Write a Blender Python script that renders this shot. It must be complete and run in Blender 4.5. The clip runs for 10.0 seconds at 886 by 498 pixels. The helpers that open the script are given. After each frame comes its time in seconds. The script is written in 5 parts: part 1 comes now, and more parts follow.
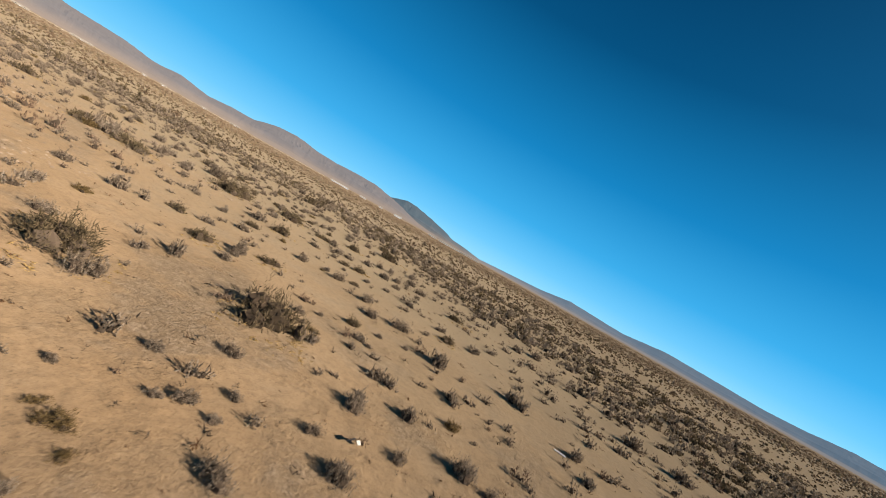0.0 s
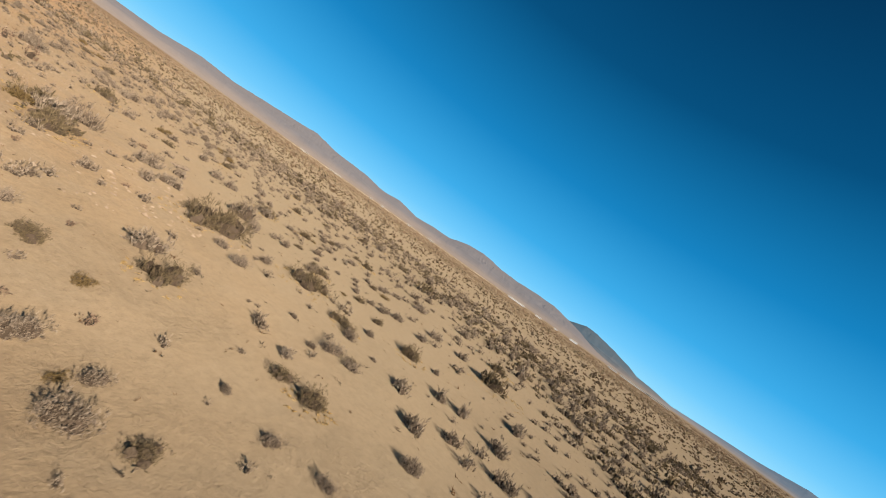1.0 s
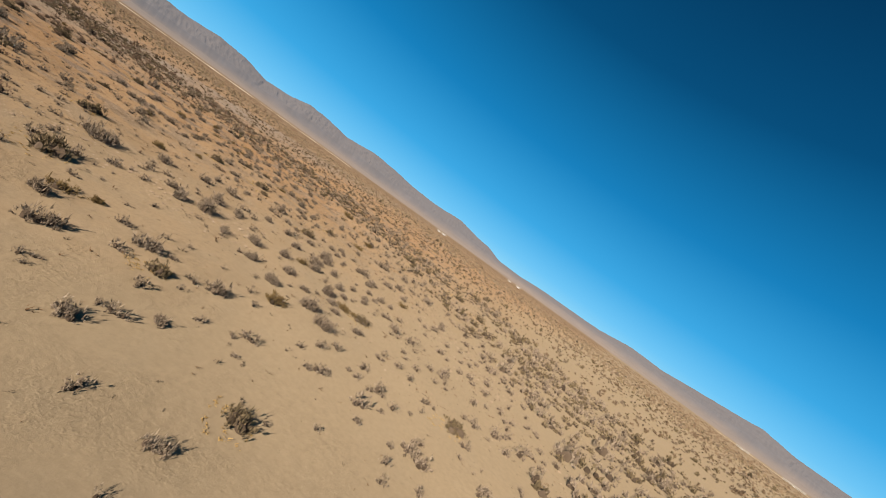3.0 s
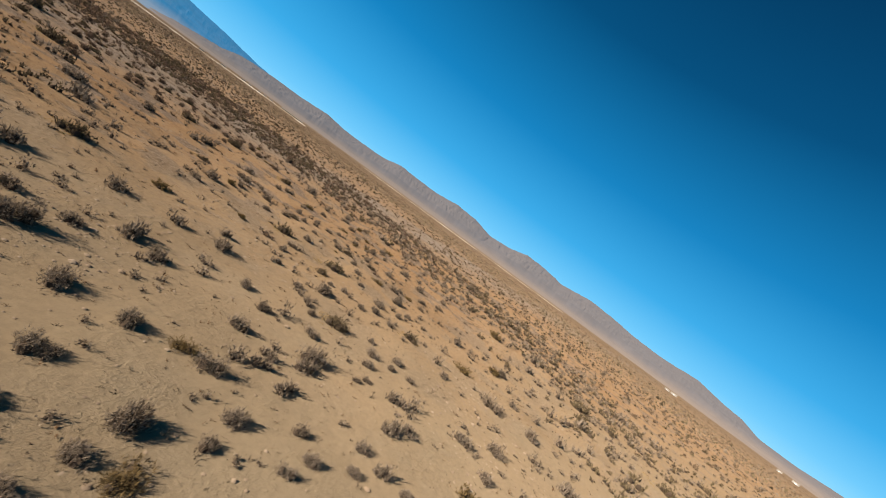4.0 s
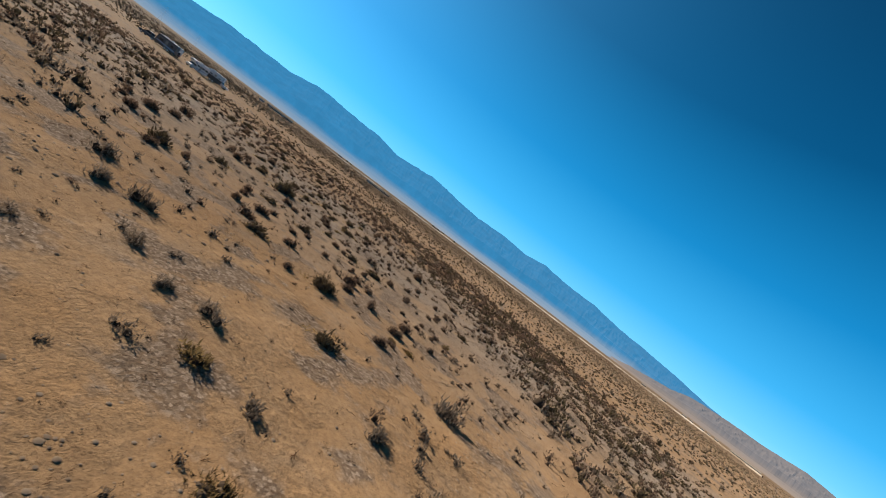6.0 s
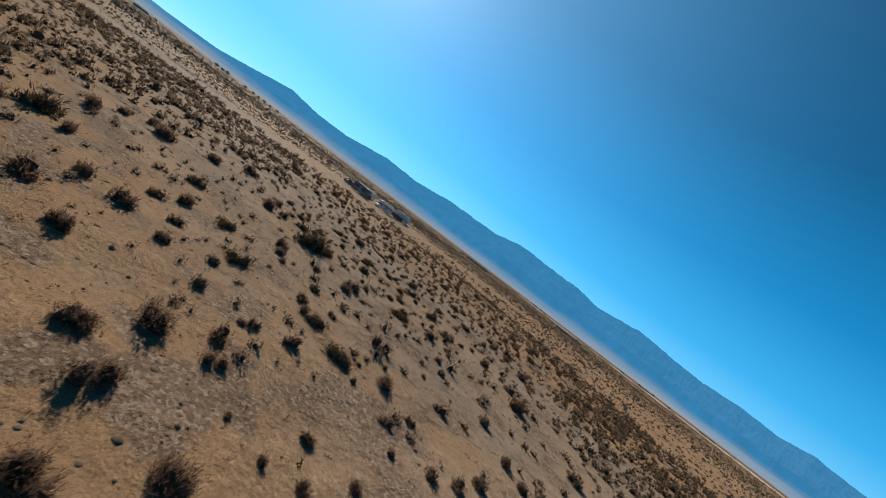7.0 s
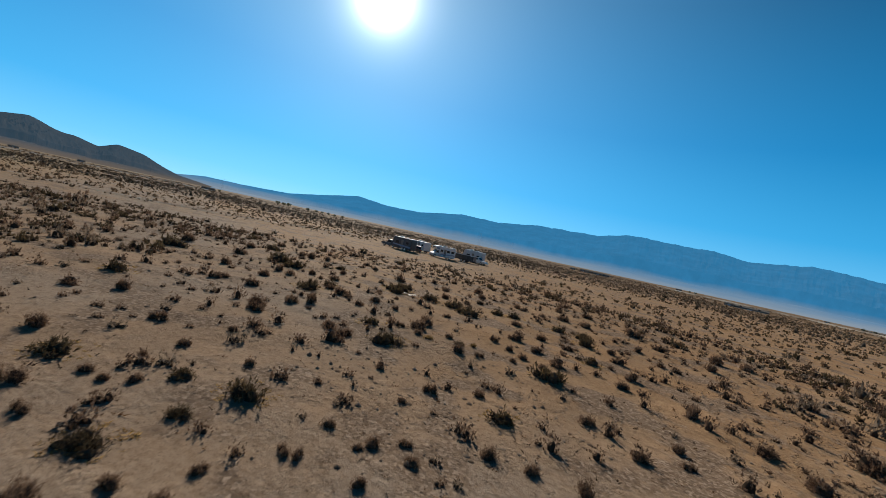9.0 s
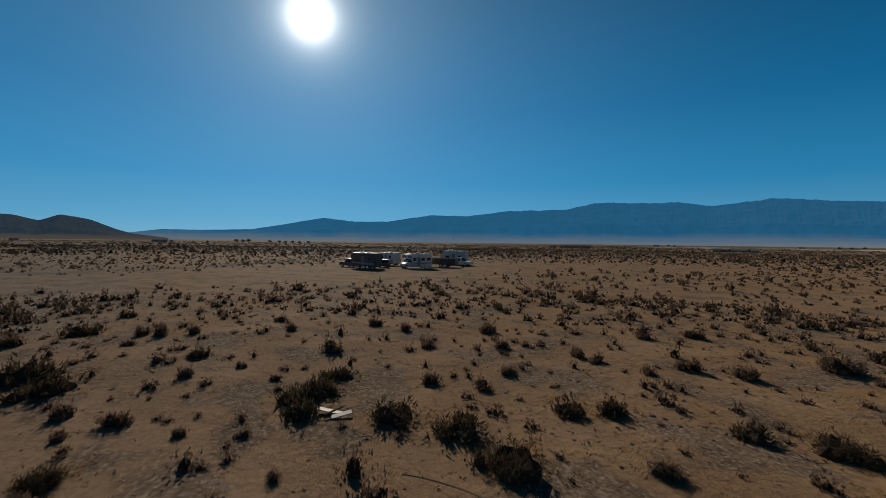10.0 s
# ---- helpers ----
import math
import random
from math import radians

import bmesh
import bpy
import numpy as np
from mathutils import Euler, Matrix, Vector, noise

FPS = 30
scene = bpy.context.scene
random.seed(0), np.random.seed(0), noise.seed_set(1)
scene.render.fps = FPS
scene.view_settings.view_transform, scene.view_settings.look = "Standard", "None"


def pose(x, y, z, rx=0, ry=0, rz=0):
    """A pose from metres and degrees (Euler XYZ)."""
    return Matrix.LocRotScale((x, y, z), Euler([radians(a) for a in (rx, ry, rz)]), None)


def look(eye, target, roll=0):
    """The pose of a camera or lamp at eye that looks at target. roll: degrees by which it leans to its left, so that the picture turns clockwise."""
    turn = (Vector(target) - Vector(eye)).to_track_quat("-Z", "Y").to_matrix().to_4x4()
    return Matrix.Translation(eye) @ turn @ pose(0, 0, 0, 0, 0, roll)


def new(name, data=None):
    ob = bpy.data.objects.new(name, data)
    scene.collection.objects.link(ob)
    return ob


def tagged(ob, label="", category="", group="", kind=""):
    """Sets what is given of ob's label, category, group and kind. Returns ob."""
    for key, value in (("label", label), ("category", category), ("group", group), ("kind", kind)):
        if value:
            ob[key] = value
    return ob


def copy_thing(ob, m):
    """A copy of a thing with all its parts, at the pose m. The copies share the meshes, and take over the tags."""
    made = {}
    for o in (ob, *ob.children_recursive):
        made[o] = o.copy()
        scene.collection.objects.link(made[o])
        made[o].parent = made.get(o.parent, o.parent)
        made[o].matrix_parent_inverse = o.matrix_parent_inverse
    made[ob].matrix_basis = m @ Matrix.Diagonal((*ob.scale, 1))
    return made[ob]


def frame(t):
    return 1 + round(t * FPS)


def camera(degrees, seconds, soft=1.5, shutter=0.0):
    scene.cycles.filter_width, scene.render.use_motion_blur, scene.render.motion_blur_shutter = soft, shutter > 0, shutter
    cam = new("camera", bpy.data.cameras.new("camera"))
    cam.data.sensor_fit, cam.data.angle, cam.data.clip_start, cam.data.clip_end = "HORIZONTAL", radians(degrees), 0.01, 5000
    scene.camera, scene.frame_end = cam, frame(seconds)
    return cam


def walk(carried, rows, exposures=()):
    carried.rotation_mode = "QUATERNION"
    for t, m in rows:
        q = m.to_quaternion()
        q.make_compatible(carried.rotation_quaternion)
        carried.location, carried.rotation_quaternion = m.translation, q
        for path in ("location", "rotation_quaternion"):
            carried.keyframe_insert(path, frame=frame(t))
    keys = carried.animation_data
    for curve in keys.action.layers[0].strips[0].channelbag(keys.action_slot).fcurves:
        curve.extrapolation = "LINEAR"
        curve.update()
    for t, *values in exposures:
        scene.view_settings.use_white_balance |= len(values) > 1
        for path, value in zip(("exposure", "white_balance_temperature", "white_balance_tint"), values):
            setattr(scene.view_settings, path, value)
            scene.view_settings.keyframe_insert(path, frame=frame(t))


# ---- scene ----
# ---------------------------------------------------------------- camera
def aim(x, y, z, yaw, pitch, roll):
    """Pose of the aircraft's camera: yaw to the left from +y, pitch up, roll, in degrees."""
    a, b = radians(yaw), radians(pitch)
    return look((x, y, z), (x - math.sin(a) * math.cos(b), y + math.cos(a) * math.cos(b), z + math.sin(b)), roll)


PATH = [
    (0, 0.00, 0.00, 3.98, 1.32, -0.91, 29.35),
    (0.5, 1.23, 8.41, 4.21, 14.99, -0.63, 33.52),
    (1, 0.79, 16.85, 4.48, 29.06, -0.14, 35.28),
    (1.5, -1.34, 24.96, 4.78, 42.85, -0.18, 36.06),
    (2, -5.05, 32.50, 5.33, 59.16, -0.73, 36.06),
    (2.5, -10.46, 38.89, 5.60, 75.27, -1.00, 36.13),
    (2.7, -12.92, 40.86, 5.69, 81.09, -1.29, 36.06),
    (3, -16.96, 43.23, 5.88, 90.65, -1.96, 35.70),
    (3.25, -20.69, 44.65, 6.06, 99.35, -2.56, 35.36),
    (3.5, -24.74, 45.58, 6.19, 108.14, -2.99, 35.22),
    (3.8, -29.99, 46.03, 6.22, 117.99, -3.05, 35.58),
    (4, -33.66, 45.91, 6.16, 124.03, -2.85, 36.09),
    (4.5, -43.16, 44.07, 6.04, 140.08, -2.58, 36.94),
    (5, -51.81, 39.23, 5.82, 156.40, -1.92, 37.50),
    (5.5, -58.98, 32.59, 6.10, 173.60, -1.87, 37.82),
    (5.7, -61.35, 29.26, 6.13, 180.34, -1.88, 37.40),
    (6, -64.35, 23.59, 6.12, 190.25, -1.87, 36.92),
    (6.25, -66.18, 18.43, 6.07, 198.41, -1.81, 36.87),
    (6.5, -67.22, 13.08, 6.03, 206.54, -1.71, 37.06),
    (6.8, -67.24, 6.66, 6.00, 216.24, -1.61, 37.28),
    (7, -66.51, 2.51, 6.01, 222.46, -1.59, 37.16),
    (7.5, -62.63, -7.31, 5.99, 235.21, -2.04, 34.93),
    (8, -56.73, -15.44, 5.82, 239.83, -2.08, 28.49),
    (8.2, -53.92, -18.21, 5.70, 239.46, -2.31, 24.90),
    (8.5, -49.50, -22.52, 5.38, 238.40, -2.10, 19.61),
    (9, -41.04, -29.27, 5.13, 237.00, -1.54, 12.23),
    (9.5, -32.19, -35.47, 5.02, 235.15, -0.72, 5.34),
    (10, -23.45, -41.43, 5.28, 233.82, -0.96, 0.68),
]
EXPOSURES = [(0, 1.66), (2.7, 1.51), (4, 1.62), (5.7, 1.86), (7, 1.67), (8, 1.48), (9, 1.46), (9.5, 1.48), (9.7, 1.13), (10, 0.50)]
cam = camera(91.25, 10.0, 0.6, 0.06)
walk(cam, [(row[0], aim(*row[1:])) for row in PATH], EXPOSURES)

# ---------------------------------------------------------------- sky and sun
SUN_YAW, SUN_UP = 251.0, 26.0
SUN_DIR = Vector((-math.sin(radians(SUN_YAW)) * math.cos(radians(SUN_UP)), math.cos(radians(SUN_YAW)) * math.cos(radians(SUN_UP)), math.sin(radians(SUN_UP))))


def sky_world():
    """Deep desert blue, palest low down and round the sun, with the sun's glaring disc."""
    w = bpy.data.worlds.new("desert_sky")
    scene.world = w
    w.use_nodes = True
    nt = w.node_tree
    nt.nodes.clear()
    N, L = nt.nodes.new, nt.links.new
    out, bg = N("ShaderNodeOutputWorld"), N("ShaderNodeBackground")
    sky = N("ShaderNodeTexSky")
    sky.sky_type, sky.sun_disc = "NISHITA", False
    sky.sun_elevation, sky.sun_rotation = radians(SUN_UP), radians(360 - SUN_YAW)
    sky.air_density, sky.dust_density, sky.ozone_density, sky.altitude = 1.0, 0.2, 4.0, 900
    co, part = N("ShaderNodeTexCoord"), N("ShaderNodeSeparateXYZ")
    L(co.outputs["Generated"], part.inputs[0])
    grade = N("ShaderNodeValToRGB")
    els = grade.color_ramp.elements
    stops = SKY_STOPS
    els[0].position, els[0].color = stops[0][0], (*stops[0][1], 1)
    els[1].position, els[1].color = stops[-1][0], (*stops[-1][1], 1)
    for at, c in stops[1:-1]:
        els.new(at).color = (*c, 1)
    L(part.outputs[2], grade.inputs[0])
    gain = N("ShaderNodeMix")
    gain.data_type, gain.blend_type = "RGBA", "MULTIPLY"
    gain.inputs[0].default_value = 1.0
    gain.inputs[7].default_value = (10, 10, 10, 1)
    L(grade.outputs[0], gain.inputs[6])
    mix = N("ShaderNodeMix")
    mix.data_type = "RGBA"
    mix.inputs[0].default_value = 0.97
    L(sky.outputs[0], mix.inputs[6])
    L(gain.outputs[2], mix.inputs[7])
    dot = N("ShaderNodeVectorMath")
    dot.operation = "DOT_PRODUCT"
    dot.inputs[1].default_value = SUN_DIR
    L(co.outputs["Generated"], dot.inputs[0])
    total = mix.outputs[2]
    for power, colour in GLARE:
        up = N("ShaderNodeMath")
        up.operation = "POWER"
        top = N("ShaderNodeMath")
        top.operation = "MAXIMUM"
        top.inputs[1].default_value = 0.0
        L(dot.outputs["Value"], top.inputs[0])
        L(top.outputs[0], up.inputs[0])
        up.inputs[1].default_value = power
        tint = N("ShaderNodeMix")
        tint.data_type, tint.blend_type = "RGBA", "MULTIPLY"
        tint.inputs[0].default_value = 1.0
        tint.inputs[6].default_value = (*colour, 1)
        L(up.outputs[0], tint.inputs[7])
        add = N("ShaderNodeMix")
        add.data_type, add.blend_type = "RGBA", "ADD"
        add.inputs[0].default_value = 1.0
        L(total, add.inputs[6])
        L(tint.outputs[2], add.inputs[7])
        total = add.outputs[2]
    L(total, bg.inputs["Color"])
    bg.inputs["Strength"].default_value = 0.0333
    L(bg.outputs[0], out.inputs["Surface"])


# colour by the sine of the height above the horizon
SKY_STOPS = [(0.0, (0.30, 0.73, 1.0)), (0.05, (0.15, 0.585, 0.97)), (0.13, (0.04, 0.41, 0.82)), (0.28, (0.005, 0.226, 0.54)), (0.5, (0.0, 0.077, 0.207)), (0.8, (0.0, 0.013, 0.045)), (1.0, (0.0, 0.014, 0.045))]
# rings of glare round the sun: tightness and colour
GLARE = [(2, (0.08, 0.78, 1.58)), (5, (0.8, 1.72, 2.75)), (14, (0.55, 0.5, 0.35)), (45, (2.0, 2.2, 1.9)), (360, (9.0, 9.0, 8.4)), (1500, (40.0, 39.0, 36.0))]
sky_world()
sun = new("sun", bpy.data.lights.new("sun", "SUN"))
sun.data.energy, sun.data.angle, sun.data.color = 4.8, radians(0.53), (1.0, 0.885, 0.74)
sun.matrix_world = look(SUN_DIR * 400, (0, 0, 0))


# ---------------------------------------------------------------- materials
def mat(name, build, rough=0.9, bump=None, metallic=0.0, emit=None):
    """A node material. build(N, L) returns the colour socket; bump(N, L) a height socket, strength and distance."""
    m = bpy.data.materials.new(name)
    m.use_nodes = True
    nt = m.node_tree
    b = nt.nodes["Principled BSDF"]
    N, L = nt.nodes.new, nt.links.new
    c = build(N, L)
    if isinstance(c, tuple):
        b.inputs["Base Color"].default_value = (*c, 1)
    else:
        L(c, b.inputs["Base Color"])
    b.inputs["Roughness"].default_value, b.inputs["Metallic"].default_value = rough, metallic
    if rough >= 0.9:
        b.inputs["Diffuse Roughness"].default_value = 0.8
        b.inputs["Specular IOR Level"].default_value = 0.0
    if bump:
        h, s, d = bump(N, L)
        n = N("ShaderNodeBump")
        n.inputs["Strength"].default_value, n.inputs["Distance"].default_value = s, d
        L(h, n.inputs["Height"])
        L(n.outputs[0], b.inputs["Normal"])
    if emit:
        e, s = emit(N, L)
        L(e, b.inputs["Emission Color"])
        b.inputs["Emission Strength"].default_value = s
    return m


def coords(N, L, kind="Object", scale=(1, 1, 1)):
    t = N("ShaderNodeTexCoord")
    if scale == (1, 1, 1):
        return t.outputs[kind]
    m = N("ShaderNodeMapping")
    m.inputs["Scale"].default_value = scale
    L(t.outputs[kind], m.inputs[0])
    return m.outputs[0]


def noise_of(N, L, v, scale, detail=4, rough=0.55):
    n = N("ShaderNodeTexNoise")
    n.inputs["Scale"].default_value, n.inputs["Detail"].default_value, n.inputs["Roughness"].default_value = scale, detail, rough
    L(v, n.inputs["Vector"])
    return n.outputs["Fac"]


def ramp(N, L, fac, *stops):
    r = N("ShaderNodeValToRGB")
    els = r.color_ramp.elements
    els[0].position, els[0].color = stops[0][0], (*stops[0][1], 1)
    els[1].position, els[1].color = stops[-1][0], (*stops[-1][1], 1)
    for p, c in stops[1:-1]:
        els.new(p).color = (*c, 1)
    L(fac, r.inputs[0])
    return r.outputs[0]


def span(N, L, v, a, b, c=0.0, d=1.0):
    m = N("ShaderNodeMapRange")
    for i, x in enumerate((a, b, c, d)):
        m.inputs[i + 1].default_value = x
    L(v, m.inputs[0])
    return m.outputs[0]


def blend(N, L, fac, a, b, mode="MIX"):
    m = N("ShaderNodeMix")
    m.data_type, m.blend_type = "RGBA", mode
    for i, x in ((0, fac), (6, a), (7, b)):
        if isinstance(x, (int, float)):
            m.inputs[i].default_value = x
        elif isinstance(x, tuple):
            m.inputs[i].default_value = (*x, 1)
        else:
            L(x, m.inputs[i])
    return m.outputs[2]


def calc(N, L, op, a, b=None):
    m = N("ShaderNodeMath")
    m.operation = op
    for i, x in ((0, a), (1, b)):
        if x is None:
            continue
        if isinstance(x, (int, float)):
            m.inputs[i].default_value = x
        else:
            L(x, m.inputs[i])
    return m.outputs[0]


def sand_pale(N, L):
    """Where the ground is fine wind-laid sand: the stretch first flown over."""
    v = coords(N, L)
    p = N("ShaderNodeSeparateXYZ")
    L(v, p.inputs[0])
    side = calc(N, L, "ADD", p.outputs[1], calc(N, L, "MULTIPLY", calc(N, L, "MINIMUM", p.outputs[0], 10.0), 0.45))
    return span(N, L, calc(N, L, "ADD", side, calc(N, L, "MULTIPLY", noise_of(N, L, v, 0.06, 6, 0.6), 30)), 6, 40)


def sand_colour(N, L):
    v = coords(N, L)
    broad = noise_of(N, L, v, 0.05, 6, 0.62)
    mid = noise_of(N, L, v, 0.45, 6, 0.62)
    fine = noise_of(N, L, v, 5.0, 8, 0.75)
    grit = noise_of(N, L, v, 22.0, 5, 0.8)
    c = ramp(N, L, broad, (0.30, (0.240, 0.156, 0.089)), (0.46, (0.226, 0.143, 0.078)), (0.58, (0.216, 0.130, 0.066)), (0.72, (0.178, 0.115, 0.068)))
    c = blend(N, L, span(N, L, mid, 0.48, 0.68, 0, 0.65), c, (0.216, 0.125, 0.059))
    c = blend(N, L, span(N, L, mid, 0.46, 0.28, 0, 0.6), c, (0.172, 0.130, 0.093))
    silt = noise_of(N, L, coords(N, L, "Object", (0.07, 0.07, 1)), 1.0, 4, 0.55)
    south = N("ShaderNodeSeparateXYZ")
    L(v, south.inputs[0])
    c = blend(N, L, calc(N, L, "MULTIPLY", span(N, L, silt, 0.40, 0.56, 0.5, 1.0), calc(N, L, "MULTIPLY", span(N, L, south.outputs[1], 5.0, -16.0), span(N, L, south.outputs[1], -36.0, -46.0, 1.0, 0.15))), c, (0.184, 0.147, 0.115))
    pale = sand_pale(N, L)
    # gravelly patches
    cell = N("ShaderNodeTexVoronoi")
    cell.inputs["Scale"].default_value = 11.0
    L(v, cell.inputs["Vector"])
    lone = N("ShaderNodeSeparateColor")
    L(cell.outputs["Color"], lone.inputs[0])
    gravel = ramp(N, L, lone.outputs[0], (0.0, (0.06, 0.044, 0.034)), (0.55, (0.125, 0.094, 0.07)), (1.0, (0.235, 0.185, 0.145)))
    c = blend(N, L, calc(N, L, "MULTIPLY", span(N, L, noise_of(N, L, v, 0.3, 5), 0.51, 0.57, 0, 0.85), span(N, L, pale, 0, 1, 1.0, 0.1)), c, gravel)
    c = blend(N, L, span(N, L, fine, 0.42, 0.70, 0, 0.7), c, (0.105, 0.066, 0.038))
    c = blend(N, L, span(N, L, grit, 0.53, 0.68, 0, 0.8), c, (0.05, 0.032, 0.02))
    c = blend(N, L, span(N, L, grit, 0.42, 0.28, 0, 0.5), c, (0.30, 0.235, 0.165))
    c = blend(N, L, calc(N, L, "MULTIPLY", pale, 0.88), c, blend(N, L, span(N, L, fine, 0.35, 0.7, 0, 0.6), (0.176, 0.137, 0.090), (0.140, 0.106, 0.068)))
    # far off the closed brush and the shade in it tint the plain
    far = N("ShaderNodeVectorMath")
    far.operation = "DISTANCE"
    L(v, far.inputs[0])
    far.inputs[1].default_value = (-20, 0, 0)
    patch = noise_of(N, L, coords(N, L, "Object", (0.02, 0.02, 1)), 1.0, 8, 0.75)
    brush_and_shade = calc(N, L, "MULTIPLY", span(N, L, far.outputs["Value"], 180, 600, 0.0, 0.85), span(N, L, patch, 0.36, 0.55, 0.8, 1.0))
    # shade part of the tint weakened on the pale side, seen front-lit
    brush_and_shade = calc(N, L, "MULTIPLY", brush_and_shade, span(N, L, pale, 0, 1, 1.0, 0.45))
    return blend(N, L, brush_and_shade, c, (0.105, 0.074, 0.048))


def sand_relief(N, L):
    v = coords(N, L)
    a = noise_of(N, L, v, 2.4, 8, 0.72)
    b = noise_of(N, L, v, 11.0, 6, 0.75)
    p = N("ShaderNodeTexVoronoi")
    p.inputs["Scale"].default_value = 9.0
    L(v, p.inputs["Vector"])
    stones = calc(N, L, "MULTIPLY", span(N, L, p.outputs["Distance"], 0.0, 0.35, 1.0, 0.0), span(N, L, noise_of(N, L, v, 0.3, 4), 0.45, 0.62))
    s = calc(N, L, "ADD", calc(N, L, "MULTIPLY", a, 0.7), calc(N, L, "MULTIPLY", b, 0.25))
    h = calc(N, L, "ADD", s, calc(N, L, "MULTIPLY", stones, 0.14))
    rough = span(N, L, noise_of(N, L, v, 0.28, 5), 0.42, 0.62, 0.25, 1.25)
    return calc(N, L, "MULTIPLY", calc(N, L, "MULTIPLY", h, rough), span(N, L, sand_pale(N, L), 0, 1, 1.0, 0.28)), 1.0, 0.16


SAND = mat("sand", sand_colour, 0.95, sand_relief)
SAND.node_tree.nodes["Principled BSDF"].inputs["Diffuse Roughness"].default_value = 0.45
SAND.node_tree.nodes["Principled BSDF"].inputs["Specular IOR Level"].default_value = 0.01


def plant(name, lit, dark, dry, thin=0.35):
    """Leaves and twig ends, a little light passing through them."""
    def colour(N, L):
        g, o = N("ShaderNodeNewGeometry"), N("ShaderNodeObjectInfo")
        c = ramp(N, L, g.outputs["Random Per Island"], (0.0, dark), (0.55, lit), (1.0, dry))
        return blend(N, L, span(N, L, o.outputs["Random"], 0, 1, 0, 0.35), c, dry)
    m = mat(name, colour, 0.95)
    if thin:
        nt = m.node_tree
        b, out = nt.nodes["Principled BSDF"], nt.nodes["Material Output"]
        through_leaf, both = nt.nodes.new("ShaderNodeBsdfTranslucent"), nt.nodes.new("ShaderNodeMixShader")
        both.inputs[0].default_value = thin
        nt.links.new(b.inputs["Base Color"].links[0].from_socket, through_leaf.inputs["Color"])
        nt.links.new(b.outputs[0], both.inputs[1])
        nt.links.new(through_leaf.outputs[0], both.inputs[2])
        nt.links.new(both.outputs[0], out.inputs["Surface"])
    return m


CREOSOTE = plant("creosote_leaf", (0.074, 0.055, 0.031), (0.029, 0.022, 0.014), (0.135, 0.099, 0.058), 0.12)
BURRO = plant("burrobush_twig", (0.138, 0.103, 0.073), (0.05, 0.036, 0.025), (0.25, 0.196, 0.146), 0.2)
BURSAGE = plant("bursage_twig", (0.12, 0.075, 0.05), (0.046, 0.029, 0.02), (0.195, 0.133, 0.092), 0.2)
DRY = plant("dry_brush", (0.12, 0.08, 0.034), (0.055, 0.036, 0.017), (0.175, 0.12, 0.055))
# bark of the stems; the same dark paints the shade in bush hearts
BARK_AND_SHADE = plant("bark_and_inner_shade", (0.048, 0.034, 0.024), (0.025, 0.018, 0.012), (0.085, 0.062, 0.044), 0)
# dark middles: the shade among close twigs, put into the colour
INNER_SHADE = plant("shaded_twig_middle", (0.043, 0.031, 0.022), (0.028, 0.02, 0.014), (0.066, 0.048, 0.034), 0)
FARBRUSH = plant("far_brush_twig", (0.105, 0.070, 0.044), (0.062, 0.041, 0.026), (0.148, 0.104, 0.067), 0.2)
FARGREY = plant("far_grey_twig", (0.118, 0.087, 0.06), (0.07, 0.051, 0.035), (0.166, 0.126, 0.089), 0.2)
STRAW = plant("ochre_straw", (0.27, 0.17, 0.06), (0.17, 0.10, 0.038), (0.36, 0.25, 0.11))
RUST = plant("rusty_tuft", (0.09, 0.045, 0.022), (0.04, 0.021, 0.012), (0.14, 0.078, 0.04))


def rock_slope(name, rock, fan, haze_glow, strength, height, dust_glow=(0.0, 0.0, 0.0), dust_glow_top=0.3):
    """Far slopes: fan gravel below, rock above; kilometres of bright haze painted on as emission."""
    def colour(N, L):
        v = coords(N, L)
        z = N("ShaderNodeSeparateXYZ")
        L(v, z.inputs[0])
        n = noise_of(N, L, v, 0.004, 8, 0.65)
        f = span(N, L, calc(N, L, "ADD", z.outputs[2], calc(N, L, "MULTIPLY", n, height * 0.5)), height * 0.25, height * 0.75)
        c = blend(N, L, f, fan, rock)
        return blend(N, L, span(N, L, noise_of(N, L, v, 0.012, 8, 0.7), 0.35, 0.7, 0, 0.35), c, tuple(x * 0.6 for x in rock))

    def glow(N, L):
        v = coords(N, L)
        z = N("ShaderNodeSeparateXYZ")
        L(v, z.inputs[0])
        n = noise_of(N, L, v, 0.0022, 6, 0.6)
        low = span(N, L, calc(N, L, "ADD", z.outputs[2], calc(N, L, "MULTIPLY", n, height * dust_glow_top)), height * dust_glow_top * 0.45, height * dust_glow_top * 1.5, 1.0, 0.0)
        # ridge relief lightened and darkened within the glow itself
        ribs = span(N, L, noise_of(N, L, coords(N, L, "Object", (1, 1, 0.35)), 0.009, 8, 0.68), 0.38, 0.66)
        return blend(N, L, low, blend(N, L, ribs, tuple(x * 0.9 for x in haze_glow), tuple(x * 1.06 for x in haze_glow)), dust_glow), strength
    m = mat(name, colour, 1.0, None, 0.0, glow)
    m.node_tree.nodes["Principled BSDF"].inputs["Specular IOR Level"].default_value = 0.0
    return m


# blue haze and the pale dusty foot are given off by the slopes
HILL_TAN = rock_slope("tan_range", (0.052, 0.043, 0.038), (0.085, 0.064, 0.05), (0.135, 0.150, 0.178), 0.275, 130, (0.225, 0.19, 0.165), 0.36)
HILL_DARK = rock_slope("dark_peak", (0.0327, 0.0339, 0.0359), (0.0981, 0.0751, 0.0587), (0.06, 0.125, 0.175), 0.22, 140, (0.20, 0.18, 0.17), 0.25)
